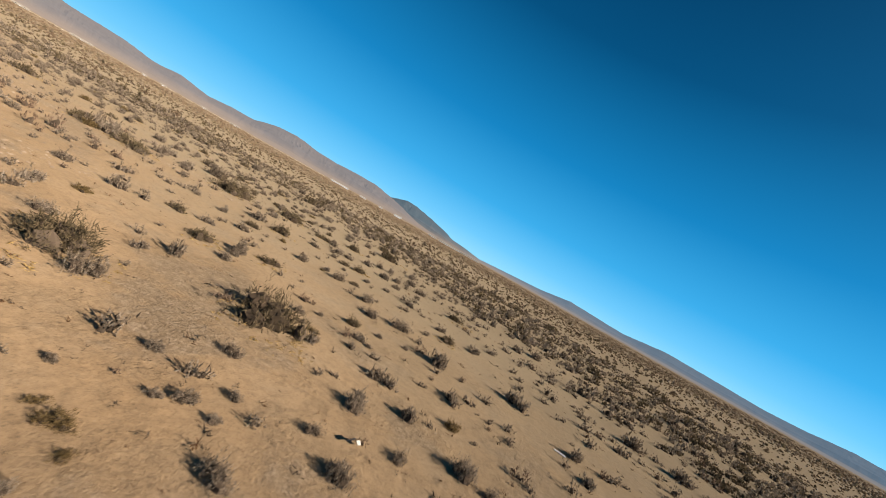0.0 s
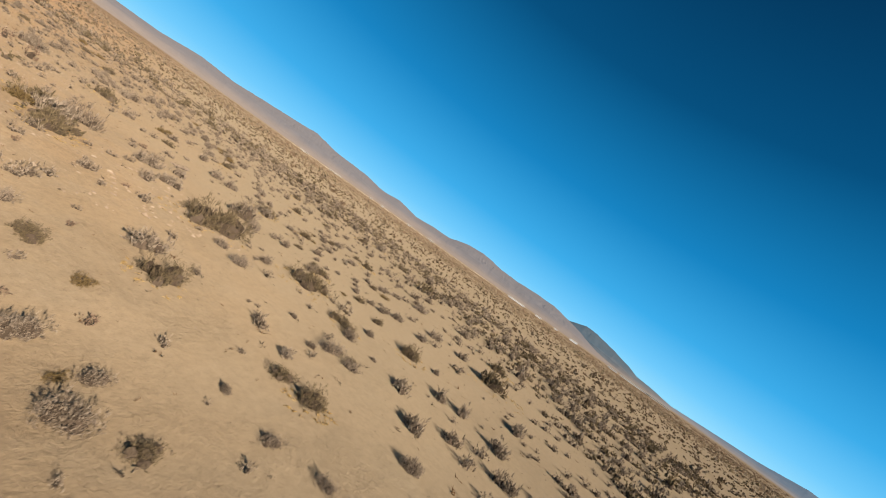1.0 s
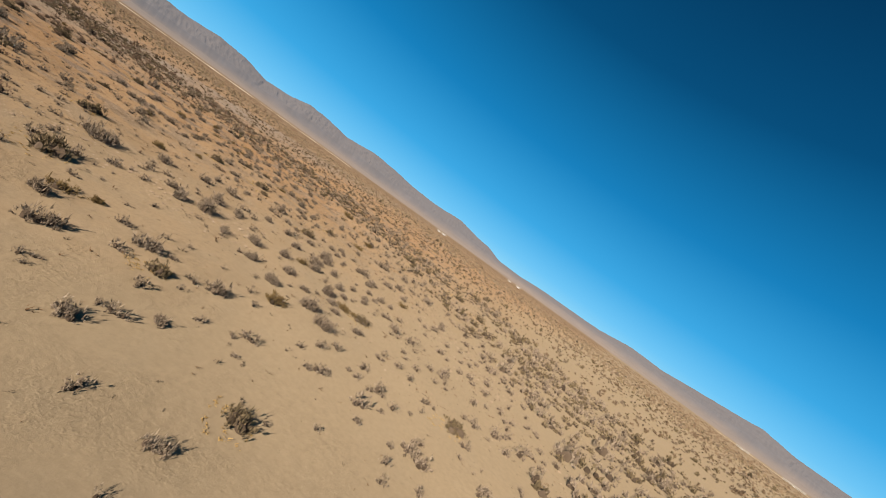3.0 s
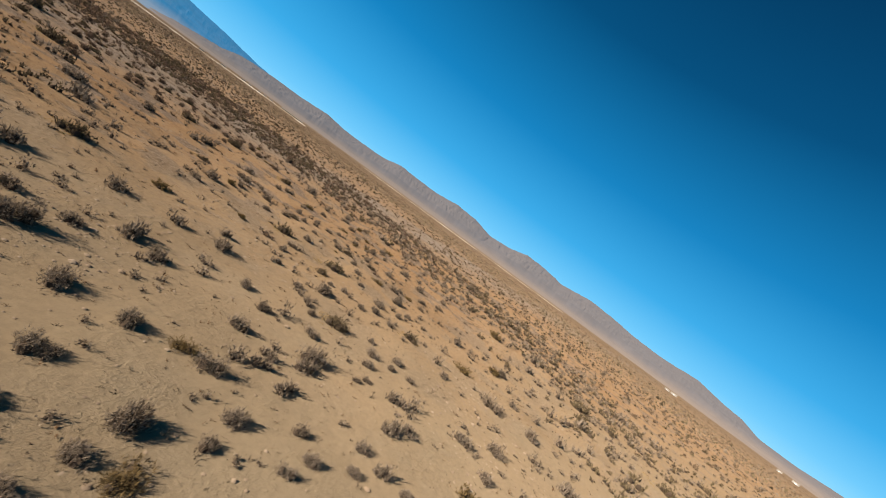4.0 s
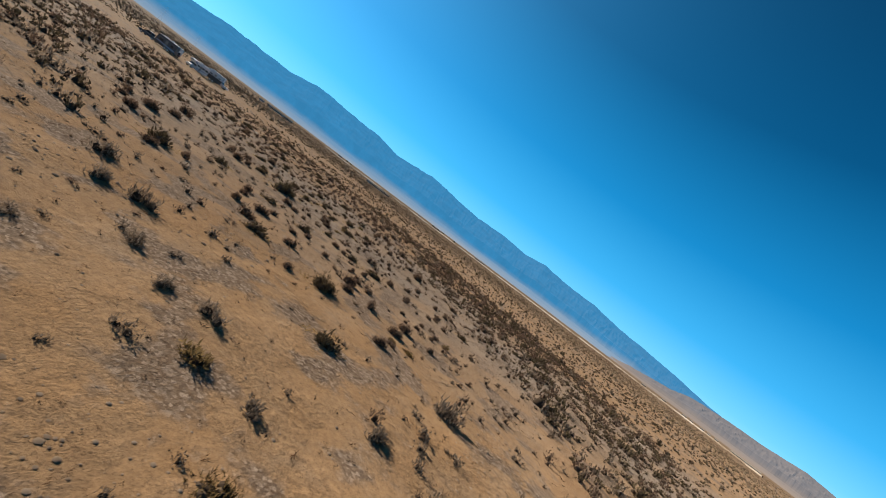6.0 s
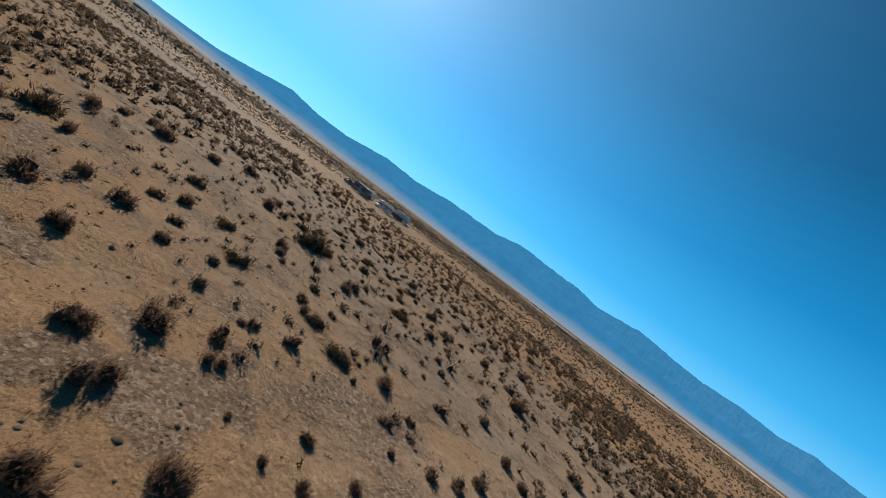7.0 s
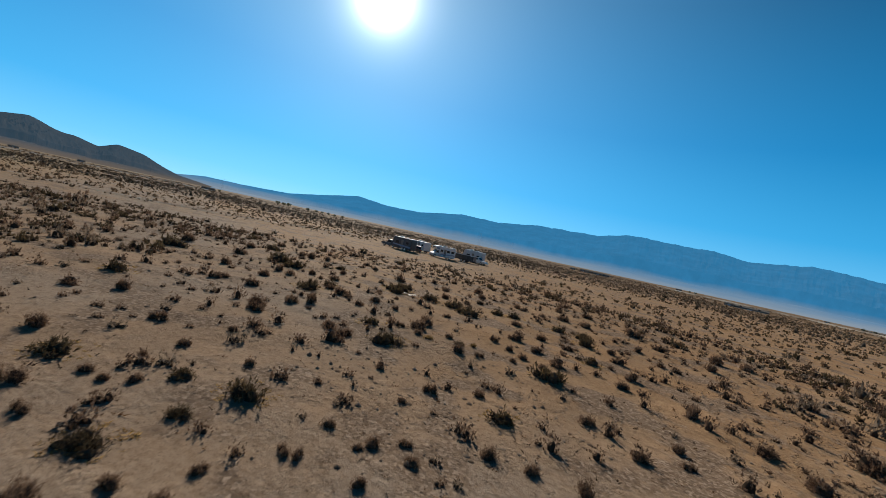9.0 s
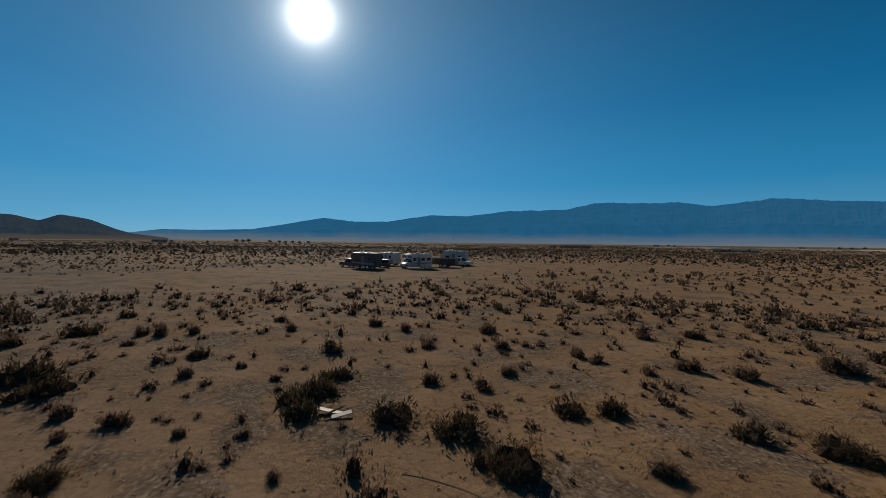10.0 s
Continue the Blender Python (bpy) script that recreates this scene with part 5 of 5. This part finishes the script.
def motorhome(label, x, y, turn):
    t = thing("motorhome", label, "motorhome", x, y, turn)
    part("body", prism_bm([(-3.5, 0.55), (-3.5, 3.0), (1.5, 3.05), (2.75, 2.95), (2.95, 2.55), (2.6, 2.05), (1.7, 2.0), (1.55, 0.55)], -1.2, 1.2, 0.06), WHITE, t)
    part("cab", prism_bm([(1.45, 0.5), (1.45, 2.05), (2.1, 2.05), (2.65, 1.25), (3.45, 1.1), (3.55, 0.95), (3.55, 0.5)], -0.98, 0.98, 0.06), WHITE, t)
    part("windscreen", prism_bm([(2.15, 1.98), (2.62, 1.3), (2.67, 1.3), (2.2, 2.0)], -0.85, 0.85), GLASS, t)
    part("overcab_window", box_bm(2.78, 2.96, -0.7, 0.7, 2.45, 2.75, 0.01), GLASS, t)
    part("air_conditioner", box_bm(-0.9, 0.1, -0.4, 0.4, 3.02, 3.36, 0.08), WHITE, t)
    part("roof_rack", box_bm(-3.2, -2.2, -0.7, 0.7, 3.04, 3.2, 0.03), ALLOY, t)
    part("roof_vent", box_bm(0.8, 1.3, -0.25, 0.25, 3.02, 3.22, 0.04), CREAM, t)
    for s in (-1, 1):
        y0, y1 = (1.2, 1.22) if s > 0 else (-1.22, -1.2)
        for a, b in ((-3.1, -2.1), (-1.6, -0.7), (0.5, 1.3)):
            pane("side_window", t, a, b, y0, y1, 1.65, 2.25)
        part("entry_door", box_bm(-0.5, 0.2, y0, y1, 0.65, 2.4, 0.01), CREAM, t)
        part("stripe", prism_bm([(-3.45, 1.1), (-3.45, 1.35), (1.4, 1.1), (1.4, 0.85)], y0 - 0.004 if s < 0 else y0, y1 if s < 0 else y1 + 0.004), STRIPE, t)
        part("overcab_stripe", prism_bm([(1.6, 2.2), (1.8, 2.7), (2.7, 2.7), (2.4, 2.2)], y0, y1), STRIPE, t)
        c0, c1 = (0.97, 1.0) if s > 0 else (-1.0, -0.97)
        pane("cab_window", t, 1.65, 2.3, c0, c1, 1.3, 1.85)
        part("headlight", box_bm(3.5, 3.6, s * 0.75 - 0.14, s * 0.75 + 0.14, 0.8, 1.0, 0.02), HEAD, t)
        part("mirror", box_bm(2.35, 2.45, min(s * 1.0, s * 1.25), max(s * 1.0, s * 1.25), 1.4, 1.75, 0.02), BLACK, t)
        for wx in (-1.9, 2.75):
            wheel(t, wx, s * 0.95, 0.4, 0.26)
    part("skirt", box_bm(-3.4, 1.4, -1.1, 1.1, 0.36, 0.56, 0.02), GREY, t)
    part("bumper", box_bm(3.5, 3.68, -0.95, 0.95, 0.45, 0.65, 0.03), ALLOY, t)
    return t


def utility_trailer(label, x, y, turn):
    t = thing("utility_trailer", label, "trailer", x, y, turn)
    part("deck", box_bm(-3.3, 3.3, -1.1, 1.1, 0.6, 0.75, 0.02), BLACK, t)
    for s in (-1, 1):
        y0, y1 = (1.06, 1.12) if s > 0 else (-1.12, -1.06)
        part("side_wall", box_bm(-3.3, 3.3, y0, y1, 0.75, 1.85, 0.02), BLACK, t)
        part("top_rail", box_bm(-3.32, 3.32, y0 - 0.03, y1 + 0.03, 1.85, 1.95, 0.02), GREY, t)
        for px in (-3.0, -1.5, 0.0, 1.5, 3.0):
            part("stake", box_bm(px - 0.05, px + 0.05, y0 - 0.03, y1 + 0.03, 0.7, 1.85, 0.01), CHARCOAL, t)
        for wx in (-0.9, 0.0):
            wheel(t, wx - 0.2, s * 1.0, 0.38, 0.22)
    part("front_wall", box_bm(3.24, 3.3, -1.05, 1.05, 0.75, 1.9, 0.02), BLACK, t)
    part("tailgate", box_bm(-3.34, -3.28, -1.05, 1.05, 0.75, 1.8, 0.02), CHARCOAL, t)
    part("tongue", box_bm(3.3, 4.5, -0.08, 0.08, 0.5, 0.62, 0.01), BLACK, t)
    part("load", box_bm(-2.6, 2.4, -0.85, 0.85, 0.77, 1.75, 0.12), CHARCOAL, t, "dark tarped load")
    return t


def suv(label, x, y, turn, paint):
    t = thing("car", label, "car", x, y, turn)
    part("body", prism_bm([(-2.2, 0.45), (-2.25, 1.0), (-0.5, 1.08), (1.0, 1.05), (2.15, 0.92), (2.2, 0.45)], -0.9, 0.9, 0.06), paint, t)
    part("cabin", prism_bm([(-2.1, 1.02), (-1.85, 1.68), (0.3, 1.72), (1.05, 1.06)], -0.8, 0.8, 0.07), paint, t)
    for s in (-1, 1):
        y0, y1 = (0.79, 0.82) if s > 0 else (-0.82, -0.79)
        for a, b in ((-1.7, -0.9), (-0.8, -0.1), (0.0, 0.45)):
            pane("side_window", t, a, b, y0, y1, 1.15, 1.56)
        part("headlight", box_bm(2.1, 2.22, s * 0.68 - 0.14, s * 0.68 + 0.14, 0.72, 0.88, 0.02), HEAD, t)
        part("tail_light", box_bm(-2.27, -2.18, s * 0.75 - 0.07, s * 0.75 + 0.07, 0.75, 1.0, 0.01), LAMP, t)
        for wx in (-1.35, 1.35):
            wheel(t, wx, s * 0.8, 0.35, 0.22)
    part("windscreen", prism_bm([(0.36, 1.66), (1.02, 1.1), (1.06, 1.1), (0.4, 1.68)], -0.7, 0.7), GLASS, t)
    part("rear_window", prism_bm([(-2.06, 1.12), (-1.87, 1.6), (-1.9, 1.62), (-2.1, 1.12)], -0.65, 0.65), GLASS, t)
    return t


pickup("dark grey pickup truck hitched beside a trailer on sand", 57.7, -78.0, 12, CHARCOAL)
trailer("dark grey toy hauler trailer with white roof on sand", 50.9, -78.0, 27, CHARCOAL, 5.4, 2.95, True)
suv("dark car parked behind the grey trailer", 52.6, -82.6, -25, CHARCOAL)
trailer("white box travel trailer parked behind the other vehicles", 59.6, -87.9, 8, PALE, 4.6, 2.7, False)
camper = motorhome("white overcab motorhome with dark stripes on sand", 48.3, -87.4, 82)
camper.scale = (0.86, 0.92, 0.95)
utility_trailer("black high-sided utility trailer with a tarped load", 49.3, -94.3, 34)
trailer("white fifth-wheel camper parked behind the black trailer", 56.5, -103.4, 30, PALE, 5.8, 3.15, True)
pickup("white pickup truck parked at the camp's edge", 51.6, -101.0, 200, WHITE)


# ---------------------------------------------------------------- far buildings, roads, trees, pylons
def polar(yaw, r):
    return -math.sin(radians(yaw)) * r - 20, math.cos(radians(yaw)) * r


def shed(label, yaw, r, length, deep, height, turn=0.0, wall=None):
    x, y = polar(yaw, r)
    t = new("shed")
    t.matrix_basis = pose(x, y, -0.05, 0, 0, yaw + turn)
    tagged(t, label, "building", "far buildings on the plain")
    w = wall or WHITE
    part("wall", box_bm(-length / 2, length / 2, -deep / 2, deep / 2, 0, height), w, t)
    h = height
    bm = bmesh.new()
    pts = [(-deep / 2 - 0.3, h - 0.05), (0, h + deep * 0.16), (deep / 2 + 0.3, h - 0.05), (deep / 2 + 0.3, h + 0.12), (0, h + deep * 0.16 + 0.2), (-deep / 2 - 0.3, h + 0.12)]
    a = [bm.verts.new((-length / 2 - 0.3, yy, zz)) for yy, zz in pts]
    b = [bm.verts.new((length / 2 + 0.3, yy, zz)) for yy, zz in pts]
    bm.faces.new(a)
    bm.faces.new(b[::-1])
    for i in range(6):
        bm.faces.new((a[i], b[i], b[(i + 1) % 6], a[(i + 1) % 6]))
    bmesh.ops.recalc_face_normals(bm, faces=bm.faces[:])
    part("roof", bm, ROOF, t)
    part("door", box_bm(-1.4, 1.4, -deep / 2 - 0.08, -deep / 2, 0, min(3.0, height - 0.4)), GREY, t)
    for k in range(max(1, int(length / 9))):
        cx = -length / 2 + (k + 0.5) * length / max(1, int(length / 9))
        if abs(cx) > 2.6:
            part("window", box_bm(cx - 0.7, cx + 0.7, -deep / 2 - 0.06, -deep / 2, 1.2, 2.2), GLASS, t)
    return t


LONG, SMALL = "long white shed far off on the plain", "small white building far off on the plain"
for row in [(15.9, 1000, 42, 12, 4.0), (12.6, 1020, 16, 9, 3.2), (10.0, 1040, 9, 8, 3.2), (7.4, 950, 17, 11, 5.5), (2.2, 1000, 20, 10, 3.6), (-0.6, 990, 62, 12, 3.2), (-3.6, 985, 40, 12, 2.8),
            (29.5, 1000, 18, 10, 2.6), (33.0, 1010, 12, 9, 3.0), (37.2, 1000, 10, 8, 3.4), (39.0, 980, 8, 8, 3.0), (44.5, 1050, 34, 10, 2.4), (49.0, 1040, 22, 10, 2.2),
            (77.0, 900, 9, 7, 3.4), (78.4, 910, 7, 6, 3.0), (88.6, 800, 9, 7, 3.2), (89.4, 805, 7, 6, 2.8),
            (146.6, 900, 46, 10, 2.6), (149.5, 900, 7, 6, 3.0), (150.3, 905, 6, 6, 2.6), (151.0, 900, 7, 6, 3.0), (152.2, 905, 6, 6, 2.8), (153.0, 900, 8, 6, 3.0), (155.5, 920, 10, 7, 2.8), (158.0, 930, 9, 7, 3.0),
            (213.6, 560, 26, 8, 2.6), (215.4, 565, 7, 6, 3.0), (216.6, 560, 6, 5, 2.4), (199.0, 430, 6, 5, 2.6), (197.2, 435, 24, 6, 1.8), (190.0, 900, 24, 9, 2.6), (193.5, 1100, 8, 7, 3.2), (206.5, 1150, 12, 8, 3.4), (183.0, 1000, 30, 10, 2.6),
            (264.0, 800, 20, 9, 3.0), (281.0, 900, 12, 8, 3.0), (276.0, 920, 10, 8, 3.0)]:
    shed(LONG if row[2] > 15 else SMALL, *row[:4], row[4] * 0.65, wall=PALE if row[0] < 16 else CREAM)


def graded_road(label, yaw0, yaw1, r0, r1, wide, high):
    """A pale graded dirt road on a low embankment."""
    bm = bmesh.new()
    rings = []
    for i in range(41):
        u = i / 40
        x, y = polar(yaw0 + (yaw1 - yaw0) * u, r0 + (r1 - r0) * u)
        d = Vector((x + 20, y, 0)).normalized()
        rings.append([bm.verts.new((x + d.x * o, y + d.y * o, z)) for o, z in ((-wide / 2 - high * 7, -0.1), (-wide / 2, high), (wide / 2, high), (wide / 2 + high * 1.5, -0.1))])
    for a, b in zip(rings, rings[1:]):
        for k in range(3):
            bm.faces.new((a[k], a[k + 1], b[k + 1], b[k]))
    bmesh.ops.recalc_face_normals(bm, faces=bm.faces[:])
    me = bpy.data.meshes.new("road")
    bm.to_mesh(me)
    bm.free()
    me.materials.append(ROADBANK)
    tagged(new("road", me), label, "road", kind="structure")


graded_road("pale graded dirt road crossing the plain far off", 208, 144, 780, 700, 12, 1.7)
graded_road("pale dirt road on a low bank far off", 296, 263, 520, 640, 9, 0.9)
graded_road("pale graded road along the foot of the hills", 52, 18, 1150, 1100, 10, 0.4)
graded_road("pale graded road seen edge-on far off", 136, 104, 1000, 1000, 10, 0.8)


def dirt_track(label, line, wide):
    """A bare worn track following the ground."""
    p = np.array(line, float)
    u = np.linspace(0, len(p) - 1, 90)
    x, y = np.interp(u, np.arange(len(p)), p[:, 0]), np.interp(u, np.arange(len(p)), p[:, 1])
    k = np.ones(9) / 9
    x, y = np.convolve(np.pad(x, 4, mode="edge"), k, "valid"), np.convolve(np.pad(y, 4, mode="edge"), k, "valid")
    dx, dy = np.gradient(x), np.gradient(y)
    n = np.hypot(dx, dy)
    v, f = [], []
    for j in range(len(x)):
        w = wide * (0.8 + 0.2 * math.sin(j * 0.9) + 0.15 * math.sin(j * 2.3))
        for o, z in ((-0.62, -0.04), (-0.45, 0.02), (0.0, 0.025), (0.45, 0.02), (0.62, -0.04)):
            px, py = x[j] - dy[j] / n[j] * o * w, y[j] + dx[j] / n[j] * o * w
            v.append((px, py, float(ground_z(px, py)) + z))
        if j:
            for k in range(4):
                a = j * 5 + k
                f.append((a - 5, a - 4, a + 1, a))
    tagged(mesh_object("road", v, f, ROADSAND, None, True), label, "road", kind="structure")


dirt_track("pale bare dirt track worn across the brush plain", [(150, 45), (108, 27), (90, 15), (78, 4), (71, -7), (64, -19), (61, -31), (65, -45), (74, -60), (95, -84), (150, -122), (230, -170)], 7.0)


def tyre_track(x0, y0, turn, bend, length):
    """One pressed wheel rut."""
    v, f = [], []
    steps = int(length / 0.25)
    x, y, a = x0, y0, radians(turn)
    for j in range(steps):
        x, y, a = x + math.cos(a) * 0.25, y + math.sin(a) * 0.25, a + radians(bend) * 0.25
        for o, z in ((-0.055, -0.02), (-0.035, 0.010), (0.0, 0.012), (0.035, 0.010), (0.055, -0.02)):
            px, py = x - math.sin(a) * o, y + math.cos(a) * o
            v.append((px, py, float(ground_z(px, py)) + z))
        if j:
            for k in range(4):
                q = j * 5 + k
                f.append((q - 5, q - 4, q + 1, q))
    tagged(mesh_object("tyre_track", v, f, RUT, None, True), "faint curved wheel rut pressed into the sand", "tyre track", kind="structure")


tyre_track(-14.9, -46.3, -136, -15.0, 4.0)
tyre_track(-41.0, -19.6, -100, -14.0, 5.0)
tyre_track(-46.4, -16.8, -52, 3.5, 7.0)
tyre_track(-45.6, -16.2, -52, 3.5, 6.0)


def far_tree(yaw, r, height):
    x, y = polar(yaw, r)
    t = new("tree")
    t.matrix_basis = pose(x, y, -0.05)
    tagged(t, "dark green round-crowned tree far off on the plain", "tree", "far trees")
    sv, sf, lv, lf = [], [], [], []
    twig(sv, sf, (0, 0, 0), (0.1, 0, height * 0.6), (0.1, 0.05, 0), 0.22, 6, 3)
    for k in range(7):
        a = k * 0.9
        tip = np.array((math.cos(a) * height * 0.3, math.sin(a) * height * 0.3, height * (0.55 + 0.05 * (k % 4))))
        twig(sv, sf, (0, 0, height * 0.28), tip, (0, 0, 0.2), 0.09, 4, 2)
        for _ in range(60):
            leaf(lv, lf, tip + rng.normal(0, height * 0.11, 3), height * 0.075)
    mesh_object("trunk", sv, sf, BARK_AND_SHADE, t)
    mesh_object("crown", lv, lf, TREE, t)


for yaw, r, h in [(255.6, 640, 6.5), (254.9, 645, 6.0), (254.3, 640, 6.8), (252.0, 650, 5.5), (250.9, 650, 5.0), (250.2, 655, 4.6), (249.4, 650, 5.0), (248.6, 655, 4.4), (247.6, 660, 4.8), (258.6, 640, 3.6), (262.5, 700, 4.0),
                  (205.0, 900, 5.0), (204.4, 905, 4.4), (190.6, 860, 5.0), (189.8, 865, 4.5), (188.9, 860, 5.2), (187.0, 870, 4.6)]:
    far_tree(yaw, r, h)


def pylon(yaw, r, height):
    x, y = polar(yaw, r)
    t = new("pylon")
    t.matrix_basis = pose(x, y, -0.05, 0, 0, yaw)
    tagged(t, "grey steel lattice power pylon far off", "pylon", "power pylons")
    for sx in (-1, 1):
        for sy in (-1, 1):
            v, f = [], []
            twig(v, f, (sx * 2.2, sy * 2.2, 0), (sx * 0.2, sy * 0.2, height), (0, 0, 0), 0.07, 4, 2)
            mesh_object("leg", v, f, GREY, t)
    for z, w in ((height * 0.68, 5.0), (height * 0.8, 4.2), (height * 0.92, 3.2)):
        part("crossarm", box_bm(-w, w, -0.07, 0.07, z, z + 0.14), GREY, t)
    for k in range(6):
        z = height * k / 6.5
        w = 2.2 - 2.0 * z / height
        part("brace", box_bm(-w, w, -w, -w + 0.12, z, z + 0.14), GREY, t)


for yaw, r in ((262.9, 900), (229.5, 700), (226.0, 980)):
    pylon(yaw, r, 26)

# ---------------------------------------------------------------- litter on the sand
def litter(name, label, category, x, y, turn, pieces):
    t = thing(name, label, category, x, y, turn)
    for nm, bm, m in pieces:
        part(nm, bm, m, t)
    return t


def tilted(bm, m):
    bmesh.ops.transform(bm, matrix=m, verts=bm.verts[:])
    return bm


litter("broken_panel", "broken white painted board pieces lying by a bush", "scrap board", -10.9, -46.5, 35, [
    ("board", tilted(box_bm(-0.36, 0.36, -0.14, 0.14, 0, 0.03, 0.005), pose(0.1, 0, 0.08, 6, -8, 10)), BOARD),
    ("board", tilted(box_bm(-0.3, 0.3, -0.1, 0.1, 0, 0.03, 0.005), pose(-0.42, 0.14, 0.1, -10, 9, 40)), BOARD),
    ("batten", tilted(box_bm(-0.35, 0.35, -0.03, 0.03, 0, 0.04, 0.004), pose(-0.1, 0.05, 0.13, 0, 4, 70)), TIMBER)])
litter("scrap_board", "flat white scrap board lying on the sand", "scrap board", 18.6, -44.7, 20, [("board", tilted(box_bm(-0.4, 0.4, -0.18, 0.18, 0, 0.03, 0.006), pose(0, 0, 0.06, 4, 6, 0)), BOARD)])
litter("torn_sheet", "torn white and dark plastic sheet by a bush", "litter", 0.2, 7.6, 60, [
    ("white_flap", tilted(box_bm(-0.06, 0.06, -0.04, 0.04, 0, 0.012, 0.003), pose(0, 0, 0.1, 35, 10, 0)), BOARD),
    ("dark_flap", tilted(box_bm(-0.1, 0.1, -0.07, 0.07, 0, 0.012, 0.003), pose(-0.13, 0.08, 0.12, -40, 20, 30)), BLACK)])
litter("pipe", "short white plastic pipe lying on the sand", "pipe", 6.05, 13.75, -15, [("tube", tilted(box_bm(-0.22, 0.22, -0.025, 0.025, 0, 0.05, 0.02), pose(0, 0, 0.03)), WHITE)])
litter("timber_post", "weathered dark timber post lying on the sand", "post", -22.4, 30.1, 70, [("post", tilted(box_bm(-0.45, 0.45, -0.05, 0.05, 0, 0.09, 0.012), pose(0, 0, 0.04, 0, -8, 0)), TIMBER)])
litter("paper_scrap", "small white paper scrap on the sand", "litter", -59.5, 27.3, 15, [("sheet", tilted(box_bm(-0.06, 0.06, -0.04, 0.04, 0, 0.01, 0.002), pose(0, 0, 0.07, 20, 10, 0)), WHITE)])
litter("paper_scrap", "small white paper scrap on the sand", "litter", -49.7, -7.9, 50, [("sheet", tilted(box_bm(-0.06, 0.06, -0.035, 0.035, 0, 0.01, 0.002), pose(0, 0, 0.06, 14, -12, 0)), WHITE)])
